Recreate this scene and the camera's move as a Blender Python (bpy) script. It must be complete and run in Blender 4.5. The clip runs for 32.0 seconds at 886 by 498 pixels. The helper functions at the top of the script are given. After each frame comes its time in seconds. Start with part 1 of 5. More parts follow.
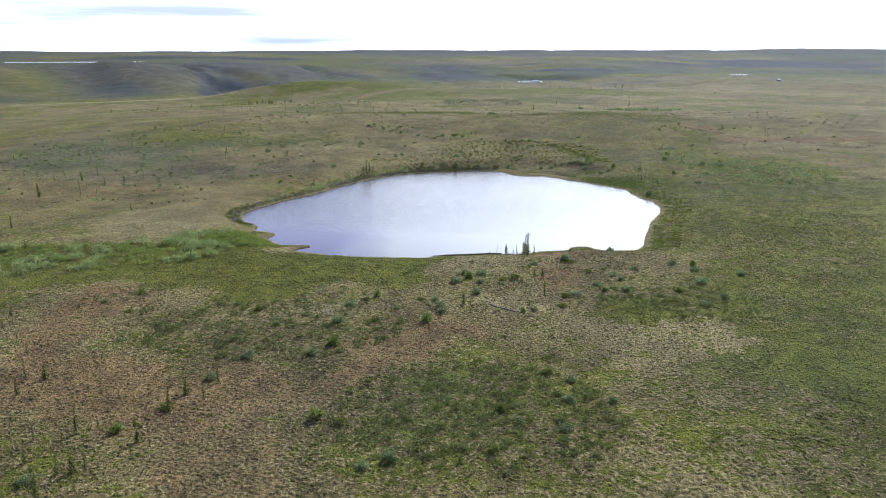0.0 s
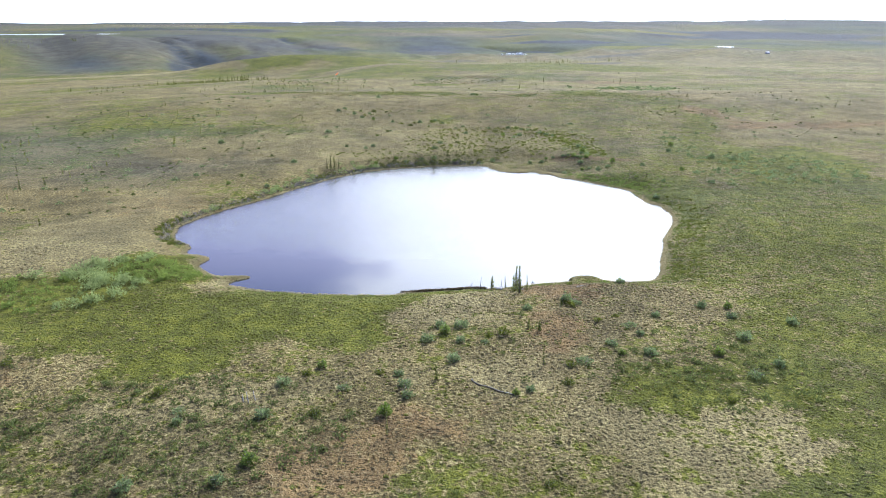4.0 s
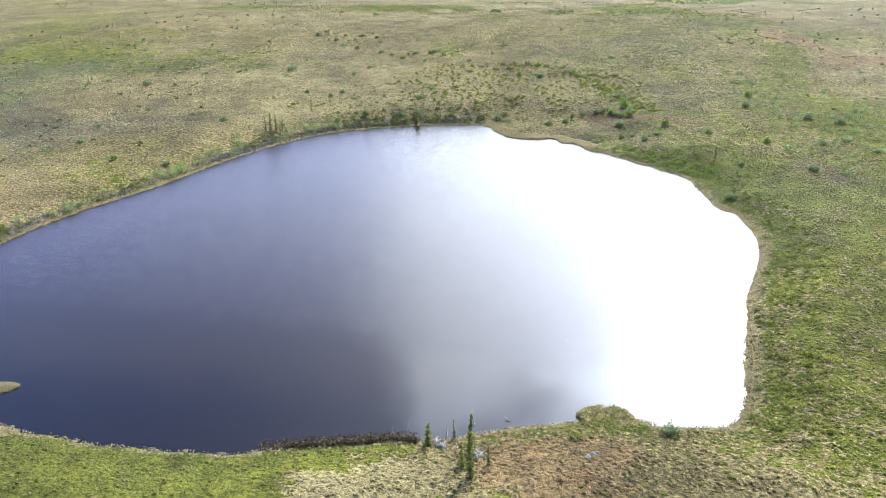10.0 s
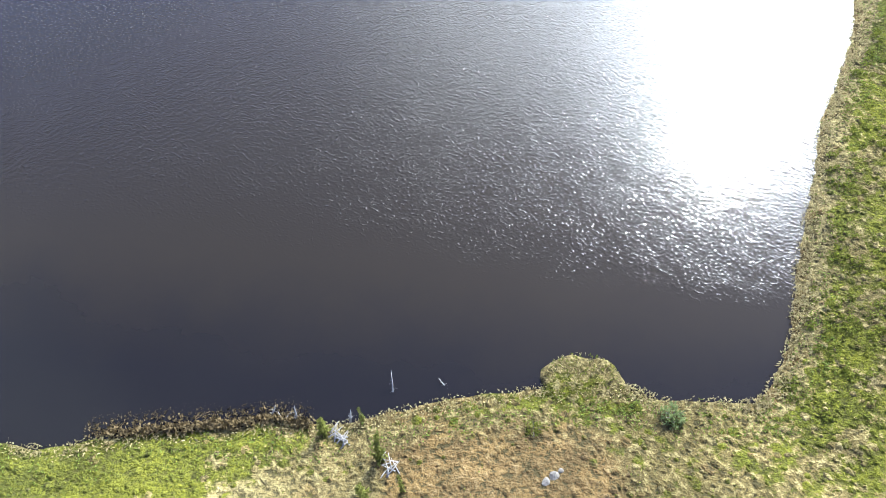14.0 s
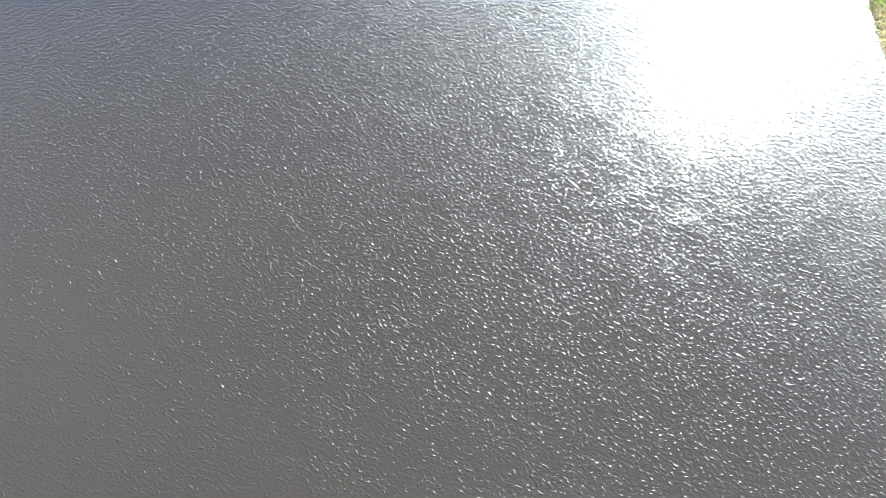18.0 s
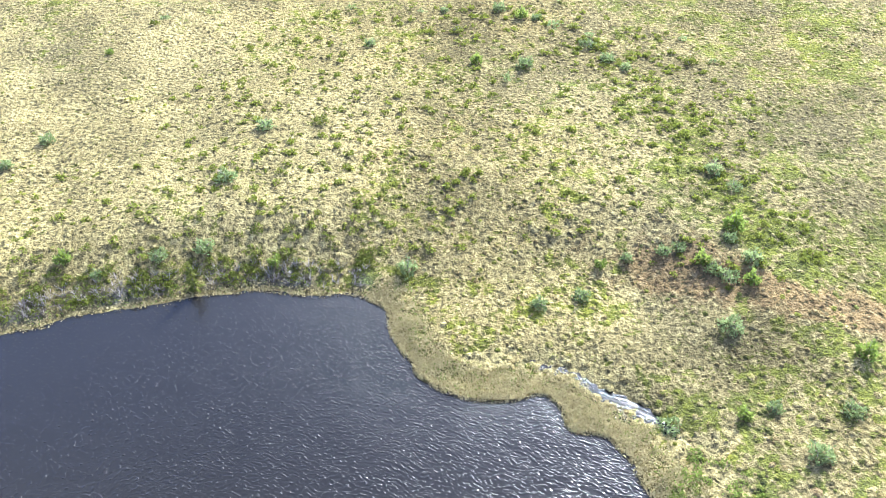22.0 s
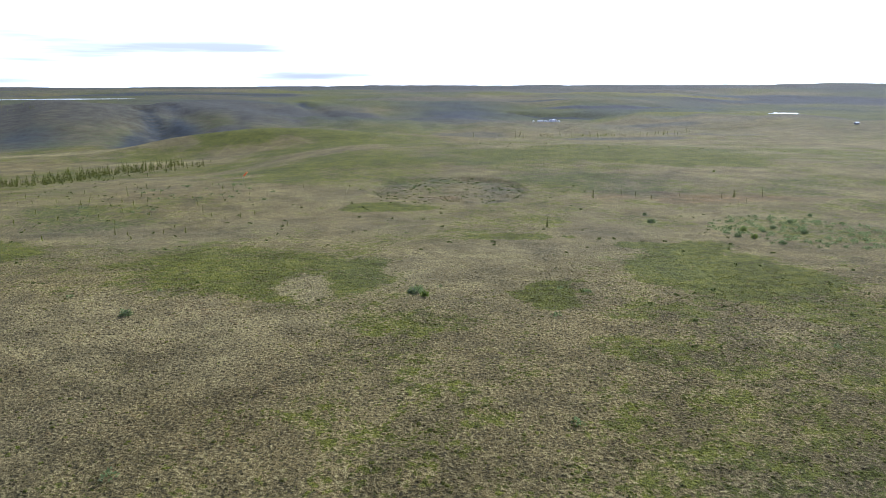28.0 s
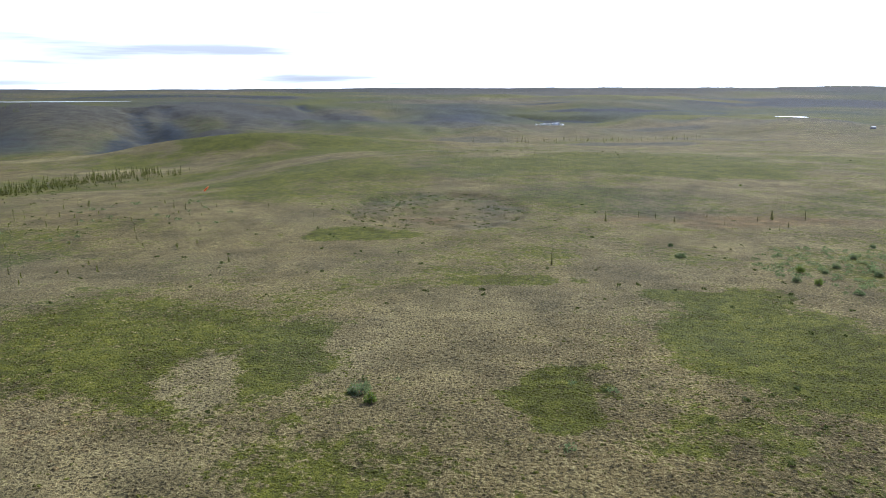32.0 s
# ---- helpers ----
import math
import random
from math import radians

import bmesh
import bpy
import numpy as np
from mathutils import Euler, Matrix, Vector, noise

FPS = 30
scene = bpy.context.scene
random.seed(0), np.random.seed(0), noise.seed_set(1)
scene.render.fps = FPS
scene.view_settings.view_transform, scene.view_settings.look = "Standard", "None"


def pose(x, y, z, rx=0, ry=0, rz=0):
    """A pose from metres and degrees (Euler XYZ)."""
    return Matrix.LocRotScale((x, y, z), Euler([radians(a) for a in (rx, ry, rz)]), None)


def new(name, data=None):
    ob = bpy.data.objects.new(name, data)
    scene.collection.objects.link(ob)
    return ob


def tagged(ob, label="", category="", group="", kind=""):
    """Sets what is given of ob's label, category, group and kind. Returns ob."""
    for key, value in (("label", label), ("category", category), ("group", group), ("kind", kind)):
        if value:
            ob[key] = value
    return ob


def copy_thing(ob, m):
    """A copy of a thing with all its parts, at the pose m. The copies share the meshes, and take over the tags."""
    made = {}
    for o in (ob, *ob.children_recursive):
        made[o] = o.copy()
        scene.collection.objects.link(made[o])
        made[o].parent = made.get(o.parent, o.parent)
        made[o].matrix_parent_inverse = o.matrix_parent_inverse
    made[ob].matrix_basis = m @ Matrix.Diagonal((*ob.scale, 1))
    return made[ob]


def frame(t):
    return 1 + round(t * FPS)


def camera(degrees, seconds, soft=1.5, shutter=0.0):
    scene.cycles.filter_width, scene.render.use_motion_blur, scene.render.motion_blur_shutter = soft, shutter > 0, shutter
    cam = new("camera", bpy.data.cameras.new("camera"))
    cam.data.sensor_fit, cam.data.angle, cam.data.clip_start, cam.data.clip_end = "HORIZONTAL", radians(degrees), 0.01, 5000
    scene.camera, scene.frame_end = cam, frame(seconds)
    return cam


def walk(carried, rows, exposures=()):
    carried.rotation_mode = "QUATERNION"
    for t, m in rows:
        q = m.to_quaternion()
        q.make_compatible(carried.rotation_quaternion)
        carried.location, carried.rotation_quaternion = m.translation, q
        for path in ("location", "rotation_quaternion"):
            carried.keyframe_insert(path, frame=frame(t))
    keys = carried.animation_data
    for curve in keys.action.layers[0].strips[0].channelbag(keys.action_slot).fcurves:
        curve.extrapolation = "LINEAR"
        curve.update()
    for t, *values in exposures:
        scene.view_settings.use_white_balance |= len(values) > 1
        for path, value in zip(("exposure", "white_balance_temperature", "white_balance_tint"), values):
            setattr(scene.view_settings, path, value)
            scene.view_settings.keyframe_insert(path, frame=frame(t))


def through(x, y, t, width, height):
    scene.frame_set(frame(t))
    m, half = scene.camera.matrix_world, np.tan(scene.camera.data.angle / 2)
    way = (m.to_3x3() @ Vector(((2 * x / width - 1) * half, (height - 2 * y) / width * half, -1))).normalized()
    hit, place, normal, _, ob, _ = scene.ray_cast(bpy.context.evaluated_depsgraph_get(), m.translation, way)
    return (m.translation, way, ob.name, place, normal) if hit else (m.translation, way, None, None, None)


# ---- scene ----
cam = camera(63.8, 32.0, 0.5)


def aim(x, y, z, yaw, pitch, roll):
    """The pose of the flying camera: yaw to its left from +y, pitch up, roll as in look()."""
    return pose(x, y, z, 0, 0, yaw) @ pose(0, 0, 0, 90 + pitch) @ pose(0, 0, 0, 0, 0, roll)


# seconds, place in metres, yaw, pitch and roll in degrees
PATH = [
    (0, 0.00, 0.00, 31.64, -0.05, -15.55, -0.18),
    (0.5, -0.37, 2.50, 31.78, 0.10, -15.30, -0.18),
    (1, -0.66, 5.02, 31.94, 0.27, -15.34, -0.19),
    (1.5, -0.74, 7.60, 32.13, 0.54, -17.15, -0.20),
    (2, -0.57, 10.37, 32.37, -1.65, -17.24, -0.12),
    (2.5, -0.21, 13.41, 32.63, -1.84, -17.23, -0.18),
    (3, 0.37, 16.70, 32.86, -1.68, -17.26, -0.22),
    (3.5, 1.07, 20.19, 33.03, -1.50, -17.30, -0.20),
    (5.5, 4.39, 35.48, 32.97, -1.14, -21.27, -0.34),
    (6, 5.34, 39.31, 33.00, -1.13, -23.12, -0.38),
    (6.5, 6.29, 43.17, 33.08, -1.16, -25.56, -0.42),
    (7, 7.25, 47.05, 33.21, -1.19, -26.39, -0.40),
    (7.5, 8.22, 50.92, 33.33, -1.23, -26.35, -0.36),
    (8, 9.16, 54.85, 33.38, -1.26, -26.32, -0.39),
    (8.5, 10.12, 58.82, 33.39, -1.33, -25.49, -0.36),
    (9, 11.04, 62.79, 33.36, -1.36, -25.17, -0.43),
    (9.5, 11.97, 66.77, 33.33, 1.50, -25.15, -0.38),
    (10, 12.81, 70.69, 33.30, 2.18, -25.09, -0.42),
    (10.5, 13.54, 74.31, 33.30, 2.28, -25.97, -0.28),
    (11, 14.17, 77.73, 33.34, 2.36, -29.55, -0.31),
    (11.5, 14.63, 81.09, 33.41, 2.23, -33.82, -0.25),
    (12, 15.10, 84.48, 33.51, 2.26, -38.21, -0.32),
    (12.5, 15.58, 87.82, 33.61, 2.38, -42.44, -0.30),
    (13, 15.97, 91.14, 33.72, 2.44, -46.67, -0.34),
    (13.5, 16.34, 94.53, 33.84, 2.61, -51.04, -0.37),
    (15.5, 17.35, 107.93, 34.48, 3.48, -66.35, -0.30),
    (16, 17.56, 111.52, 34.59, 3.56, -66.20, -0.29),
    (16.5, 17.74, 115.19, 34.68, 4.33, -66.29, -0.31),
    (17, 17.93, 118.93, 34.75, 4.60, -65.99, -0.30),
    (17.5, 18.14, 122.75, 34.80, 4.22, -65.82, -0.30),
    (18, 18.37, 126.63, 34.84, 3.44, -65.50, -0.30),
    (18.5, 18.60, 130.59, 34.85, 2.54, -64.77, -0.30),
    (19, 18.84, 134.62, 34.84, 1.79, -63.36, -0.30),
    (19.5, 19.08, 138.71, 34.81, 1.46, -60.98, -0.30),
    (20, 19.33, 142.88, 34.76, 1.16, -57.11, -0.23),
    (20.5, 19.57, 147.10, 34.68, 0.92, -53.30, -0.41),
    (21, 20.01, 151.28, 34.61, 0.86, -49.86, -0.29),
    (21.5, 20.52, 155.44, 34.57, 0.91, -46.10, -0.32),
    (22, 21.02, 159.63, 34.53, 0.97, -42.28, -0.33),
    (22.5, 21.49, 163.83, 34.50, 1.04, -38.37, -0.34),
    (23, 21.97, 168.11, 34.44, 1.13, -34.49, -0.36),
    (23.5, 22.46, 172.38, 34.39, 1.20, -30.65, -0.36),
    (24, 22.88, 176.59, 34.36, 1.18, -26.78, -0.32),
    (24.5, 23.32, 180.75, 34.34, 1.17, -22.83, -0.30),
    (25, 23.79, 184.96, 34.34, 1.16, -18.91, -0.22),
    (25.5, 24.26, 189.23, 34.33, 1.16, -15.14, -0.22),
    (26, 24.77, 193.51, 34.30, 1.19, -13.57, -0.21),
    (26.5, 25.31, 197.75, 34.27, 1.22, -12.93, -0.23),
    (28.5, 27.41, 214.44, 34.41, 1.40, -12.92, -0.30),
    (29, 27.91, 218.63, 34.43, 1.44, -12.92, -0.32),
    (29.5, 28.38, 222.84, 34.43, 1.47, -12.91, -0.30),
    (30, 28.84, 227.07, 34.42, 1.49, -12.89, -0.30),
    (30.5, 29.29, 231.30, 34.40, 1.52, -12.85, -0.30),
    (31, 29.74, 235.55, 34.37, 1.54, -12.81, -0.30),
    (31.5, 30.17, 239.80, 34.34, 1.56, -12.76, -0.30),
    (32, 30.61, 244.05, 34.30, 1.58, -12.72, -0.23),
]
EXPOSURES = [
    (0, -0.0, 5750, 12), (2, 0.32, 5750, 12), (3, 0.47, 5750, 12), (6, 0.82, 5600, 14), (9, 0.95, 5650, 13), (10, 0.95, 5850, 11), (12, 1.0, 5950, 9), (13, 1.05, 6000, 9), (16, 2.1, 6100, 1), (17, 2.3, 6100, 0), (19, 2.3, 6100, 0), (20, 2.2, 6050, 2),
    (22, 1.98, 5950, 7), (23, 1.7, 5450, 13), (24, 1.42, 5000, 16), (25, 1.2, 5000, 20), (26, 0.5, 5300, 12), (29, -0.06, 5750, 13), (32, -0.14, 5800, 13),
]
walk(cam, [(t, aim(*p)) for t, *p in PATH], EXPOSURES)

# ---- light ----
SUN_AZ, SUN_EL = radians(28.0), radians(35.0)  # to the right of +y, above the horizon
SUN_DIR = Vector((math.sin(SUN_AZ) * math.cos(SUN_EL), math.cos(SUN_AZ) * math.cos(SUN_EL), math.sin(SUN_EL)))


def node(nt, kind, **ins):
    """One node with its inputs, by name or as i0, i1 ...; an input is a value or another node's socket."""
    n = nt.nodes.new("ShaderNode" + kind)
    for key, value in ins.items():
        sock = n.inputs[int(key[1:])] if key[0] == "i" and key[1:].isdigit() else n.inputs[key.replace("_", " ")]
        if isinstance(value, bpy.types.NodeSocket):
            nt.links.new(value, sock)
        else:
            sock.default_value = value
    return n


def maths(nt, op, a, b=0.0, c=0.0):
    n = node(nt, "Math", i0=a, i1=b, i2=c)
    n.operation = op
    return n.outputs[0]


def vector(nt, op, a, b):
    n = node(nt, "VectorMath", i0=a, i1=b)
    n.operation = op
    return n.outputs["Value" if op == "DOT_PRODUCT" else "Vector"]


def mix(nt, fac, a, b, blend="MIX"):
    """A colour mix; a and b are sockets or RGBA."""
    n = node(nt, "Mix")
    n.data_type, n.blend_type, n.clamp_factor = "RGBA", blend, True
    for sock, value in ((n.inputs[0], fac), (n.inputs[6], a), (n.inputs[7], b)):
        if isinstance(value, bpy.types.NodeSocket):
            nt.links.new(value, sock)
        else:
            sock.default_value = value
    return n.outputs[2]


def ramp(nt, fac, lo, hi, a=0.0, b=1.0):
    """A smooth step of fac from a at lo to b at hi."""
    n = node(nt, "MapRange", i0=fac, i1=lo, i2=hi, i3=a, i4=b)
    n.interpolation_type = "SMOOTHSTEP"
    return n.outputs[0]


def rgb(r, g, b):
    return (r, g, b, 1.0)


world = bpy.data.worlds.new("sky")
scene.world = world
world.use_nodes = True
nt = world.node_tree
nt.nodes.clear()
sky = node(nt, "TexSky")
sky.sky_type, sky.sun_disc, sky.sun_elevation, sky.sun_rotation, sky.dust_density = "NISHITA", False, SUN_EL, SUN_AZ, 1.5
way = node(nt, "TexCoord").outputs["Generated"]
sep = node(nt, "SeparateXYZ", i0=way)
up = maths(nt, "MAXIMUM", sep.outputs[2], 0.0)
flat = node(nt, "CombineXYZ", i0=maths(nt, "DIVIDE", sep.outputs[0], maths(nt, "ADD", up, 0.13)), i1=maths(nt, "DIVIDE", sep.outputs[1], maths(nt, "ADD", up, 0.13)), i2=0.0)
puffs = node(nt, "TexNoise", Vector=flat.outputs[0], Scale=1.1, Detail=7.0, Roughness=0.55, Distortion=0.3)
near_sun = vector(nt, "DOT_PRODUCT", way, tuple(SUN_DIR))
# thin high cloud lies closed over the horizon; a bright bank reaches up round the sun, with a ragged edge
azimuth = maths(nt, "MULTIPLY", maths(nt, "ARCTAN2", sep.outputs[0], sep.outputs[1]), 57.3)
height = maths(nt, "MULTIPLY", maths(nt, "ARCSINE", sep.outputs[2]), 57.3)
torn = maths(nt, "SUBTRACT", puffs.outputs[0], 0.5)
veil = ramp(nt, up, 0.50, 0.22)
bank = maths(nt, "MULTIPLY", maths(nt, "ADD", ramp(nt, maths(nt, "MULTIPLY_ADD", torn, 30.0, azimuth), -10.0, -4.0, 0.0, 0.5), ramp(nt, azimuth, -46.0, -8.0, 0.0, 0.5)), ramp(nt, maths(nt, "MULTIPLY_ADD", torn, 34.0, height), 49.0, 37.0))
bank = maths(nt, "MULTIPLY", bank, ramp(nt, azimuth, 120.0, 80.0))
wisps = ramp(nt, puffs.outputs[0], 0.47, 0.68, 0.0, 0.5)
cover = maths(nt, "MAXIMUM", maths(nt, "MAXIMUM", veil, bank), wisps)
facing = maths(nt, "MAXIMUM", near_sun, 0.0)
glow = ramp(nt, near_sun, 0.66, 1.0)
aureole = maths(nt, "ADD", maths(nt, "MULTIPLY", maths(nt, "POWER", facing, 9.0), 13.0), maths(nt, "MULTIPLY", maths(nt, "POWER", facing, 80.0), 40.0))
bright = maths(nt, "ADD", 0.75, maths(nt, "MULTIPLY", bank, 1.2))
bright = maths(nt, "ADD", bright, maths(nt, "ADD", maths(nt, "MULTIPLY", ramp(nt, up, 0.56, 0.04), 2.4), ramp(nt, up, 0.60, 0.78, 0.0, 0.9)))
bright = maths(nt, "ADD", bright, maths(nt, "MULTIPLY", aureole, maths(nt, "MAXIMUM", bank, 0.12)))
blue = mix(nt, 1.0, sky.outputs[0], mix(nt, ramp(nt, up, 0.85, 0.5), rgb(0.19, 0.205, 0.265), rgb(0.26, 0.285, 0.39)), "MULTIPLY")
# thin cloud away from the sun lets the blue through
warm = maths(nt, "MAXIMUM", bank, ramp(nt, near_sun, 0.66, 0.95))
high = maths(nt, "MULTIPLY", ramp(nt, up, 0.10, 0.26), ramp(nt, up, 0.78, 0.5))
tone = mix(nt, warm, mix(nt, high, rgb(0.80, 0.90, 1.0), rgb(0.50, 0.53, 1.12)), rgb(0.94, 0.97, 1.03))
cloud = vector(nt, "MULTIPLY", tone, node(nt, "CombineXYZ", i0=bright, i1=bright, i2=bright).outputs[0])
# grey streaks of cloud low over the horizon
low = node(nt, "CombineXYZ", i0=maths(nt, "MULTIPLY", sep.outputs[0], 3.0), i1=maths(nt, "MULTIPLY", sep.outputs[1], 3.0), i2=maths(nt, "MULTIPLY_ADD", sep.outputs[2], 45.0, -1.75))
streak = node(nt, "TexNoise", Vector=low.outputs[0], Scale=1.0, Detail=5.0, Roughness=0.5)
grey = maths(nt, "MULTIPLY", ramp(nt, streak.outputs[0], 0.44, 0.70), ramp(nt, up, 0.24, 0.02))
cloud = mix(nt, maths(nt, "MULTIPLY", grey, maths(nt, "SUBTRACT", 1.0, glow)), cloud, rgb(1.15, 1.25, 1.4))
shown = mix(nt, cover, blue, cloud)
back = node(nt, "Background", Color=shown, Strength=0.62)
nt.links.new(back.outputs[0], node(nt, "OutputWorld").inputs[0])

sun = new("sun", bpy.data.lights.new("sun", "SUN"))
sun.data.energy, sun.data.angle, sun.data.color = 5.0, radians(0.53), (1.0, 0.965, 0.91)
sun.matrix_world = Matrix.Translation((0, 0, 200)) @ SUN_DIR.to_track_quat("Z", "Y").to_matrix().to_4x4()

# ---- materials ----


def material(name):
    """A node material: its tree, its shader and a position socket."""
    mat = bpy.data.materials.new(name)
    mat.use_nodes = True
    tree = mat.node_tree
    shader = tree.nodes["Principled BSDF"]
    return mat, tree, shader


def noise_at(tree, vec, scale, detail=4.0, rough=0.55):
    return node(tree, "TexNoise", Vector=vec, Scale=scale, Detail=detail, Roughness=rough).outputs[0]


def ground_material():
    mat, tree, sh = material("tundra")
    pos = node(tree, "NewGeometry").outputs["Position"]
    tint = node(tree, "Attribute")
    tint.attribute_name = "plants"
    part_of = node(tree, "SeparateColor", i0=tint.outputs["Color"])
    lush, rust, pale = part_of.outputs[0], part_of.outputs[1], part_of.outputs[2]
    dark = tint.outputs["Alpha"]
    sway = node(tree, "TexNoise", Vector=pos, Scale=1.3, Detail=3.0).outputs["Color"]
    bent = vector(tree, "ADD", vector(tree, "MULTIPLY", pos, (1.0, 1.0, 0.4)), vector(tree, "MULTIPLY", sway, (0.3, 0.3, 0.3)))
    tuft = noise_at(tree, bent, 3.0, 4.0, 0.62)
    fine = noise_at(tree, pos, 8.0, 5.0, 0.7)
    mid = noise_at(tree, pos, 0.55, 5.0, 0.6)
    wide = noise_at(tree, pos, 0.07, 5.0, 0.55)
    clump = noise_at(tree, pos, 0.2, 6.0, 0.65)
    speck = noise_at(tree, pos, 19.0, 3.0, 0.75)
    leafy = node(tree, "TexVoronoi", Vector=bent, Scale=5.5, Randomness=1.0)
    each = node(tree, "SeparateColor", i0=leafy.outputs["Color"]).outputs[0]
    # dry sedge, from brown to straw, with bleached tips on the tussocks
    spot = noise_at(tree, bent, 1.05, 5.0, 0.62)
    dry = mix(tree, ramp(tree, maths(tree, "ADD", maths(tree, "MULTIPLY", mid, 0.6), maths(tree, "MULTIPLY", wide, 0.5)), 0.42, 0.7), rgb(0.090, 0.069, 0.025), rgb(0.143, 0.110, 0.040))
    dry = mix(tree, maths(tree, "MULTIPLY", pale, 0.8), dry, rgb(0.212, 0.178, 0.080))
    dry = mix(tree, ramp(tree, tuft, 0.52, 0.64, 0.0, 0.7), dry, rgb(0.286, 0.242, 0.108))
    dry = mix(tree, ramp(tree, speck, 0.56, 0.72, 0.0, 0.35), dry, rgb(0.315, 0.270, 0.130))
    # dwarf birch and willow mat
    green = mix(tree, ramp(tree, maths(tree, "ADD", mid, maths(tree, "MULTIPLY", each, 0.25)), 0.4, 0.85), rgb(0.046, 0.050, 0.009), rgb(0.110, 0.114, 0.015))
    green = mix(tree, ramp(tree, fine, 0.52, 0.68, 0.0, 0.6), green, rgb(0.182, 0.188, 0.022))
    red = mix(tree, ramp(tree, mid, 0.35, 0.7), rgb(0.112, 0.075, 0.031), rgb(0.190, 0.126, 0.048))
    red = mix(tree, ramp(tree, tuft, 0.52, 0.68, 0.0, 0.45), red, rgb(0.28, 0.215, 0.11))
    patchy = maths(tree, "ADD", maths(tree, "MULTIPLY", maths(tree, "SUBTRACT", spot, 0.5), 1.5), maths(tree, "MULTIPLY", maths(tree, "SUBTRACT", clump, 0.5), 1.0))
    patchy = maths(tree, "ADD", patchy, maths(tree, "MULTIPLY", maths(tree, "SUBTRACT", tuft, 0.5), -0.7))
    col = mix(tree, ramp(tree, maths(tree, "ADD", rust, maths(tree, "MULTIPLY", patchy, 0.8)), 0.25, 0.8), dry, red)
    leaf = ramp(tree, maths(tree, "ADD", lush, patchy), 0.46, 0.62)
    col = mix(tree, leaf, col, green)
    # dark shrub cover, its colour tinted blue to stand in for distant haze
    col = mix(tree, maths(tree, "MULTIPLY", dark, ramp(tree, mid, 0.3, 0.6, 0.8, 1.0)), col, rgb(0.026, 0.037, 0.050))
    # thicker and thinner growth, some metres across
    thick = maths(tree, "ADD", maths(tree, "MULTIPLY", clump, 0.6), maths(tree, "MULTIPLY", wide, 0.4))
    shade = ramp(tree, thick, 0.36, 0.62, 0.66, 1.12)
    col = vector(tree, "MULTIPLY", col, node(tree, "CombineXYZ", i0=shade, i1=shade, i2=shade).outputs[0])
    # litter, moss and painted-in fine shadow darken the hollows between the tussocks, mostly hidden under green cover
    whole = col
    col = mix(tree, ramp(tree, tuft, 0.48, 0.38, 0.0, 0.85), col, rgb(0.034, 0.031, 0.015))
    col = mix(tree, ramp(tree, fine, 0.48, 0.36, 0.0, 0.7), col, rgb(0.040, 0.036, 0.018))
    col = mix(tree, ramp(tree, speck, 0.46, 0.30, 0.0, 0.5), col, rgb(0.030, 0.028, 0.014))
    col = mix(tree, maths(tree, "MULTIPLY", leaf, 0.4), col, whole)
    sh.inputs["Roughness"].default_value = 0.92
    sh.inputs["Specular IOR Level"].default_value = 0.02
    # dry blades stand up like fuzz and catch the light at a low view
    sh.inputs["Sheen Weight"].default_value = 0.015
    sh.inputs["Sheen Roughness"].default_value = 0.45
    sh.inputs["Sheen Tint"].default_value = rgb(0.92, 0.92, 0.80)
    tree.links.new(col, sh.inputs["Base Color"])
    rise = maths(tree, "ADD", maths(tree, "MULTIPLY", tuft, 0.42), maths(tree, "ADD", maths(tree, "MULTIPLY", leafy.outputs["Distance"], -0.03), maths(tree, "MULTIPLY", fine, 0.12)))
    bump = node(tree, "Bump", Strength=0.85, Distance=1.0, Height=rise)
    tree.links.new(bump.outputs[0], sh.inputs["Normal"])
    return mat


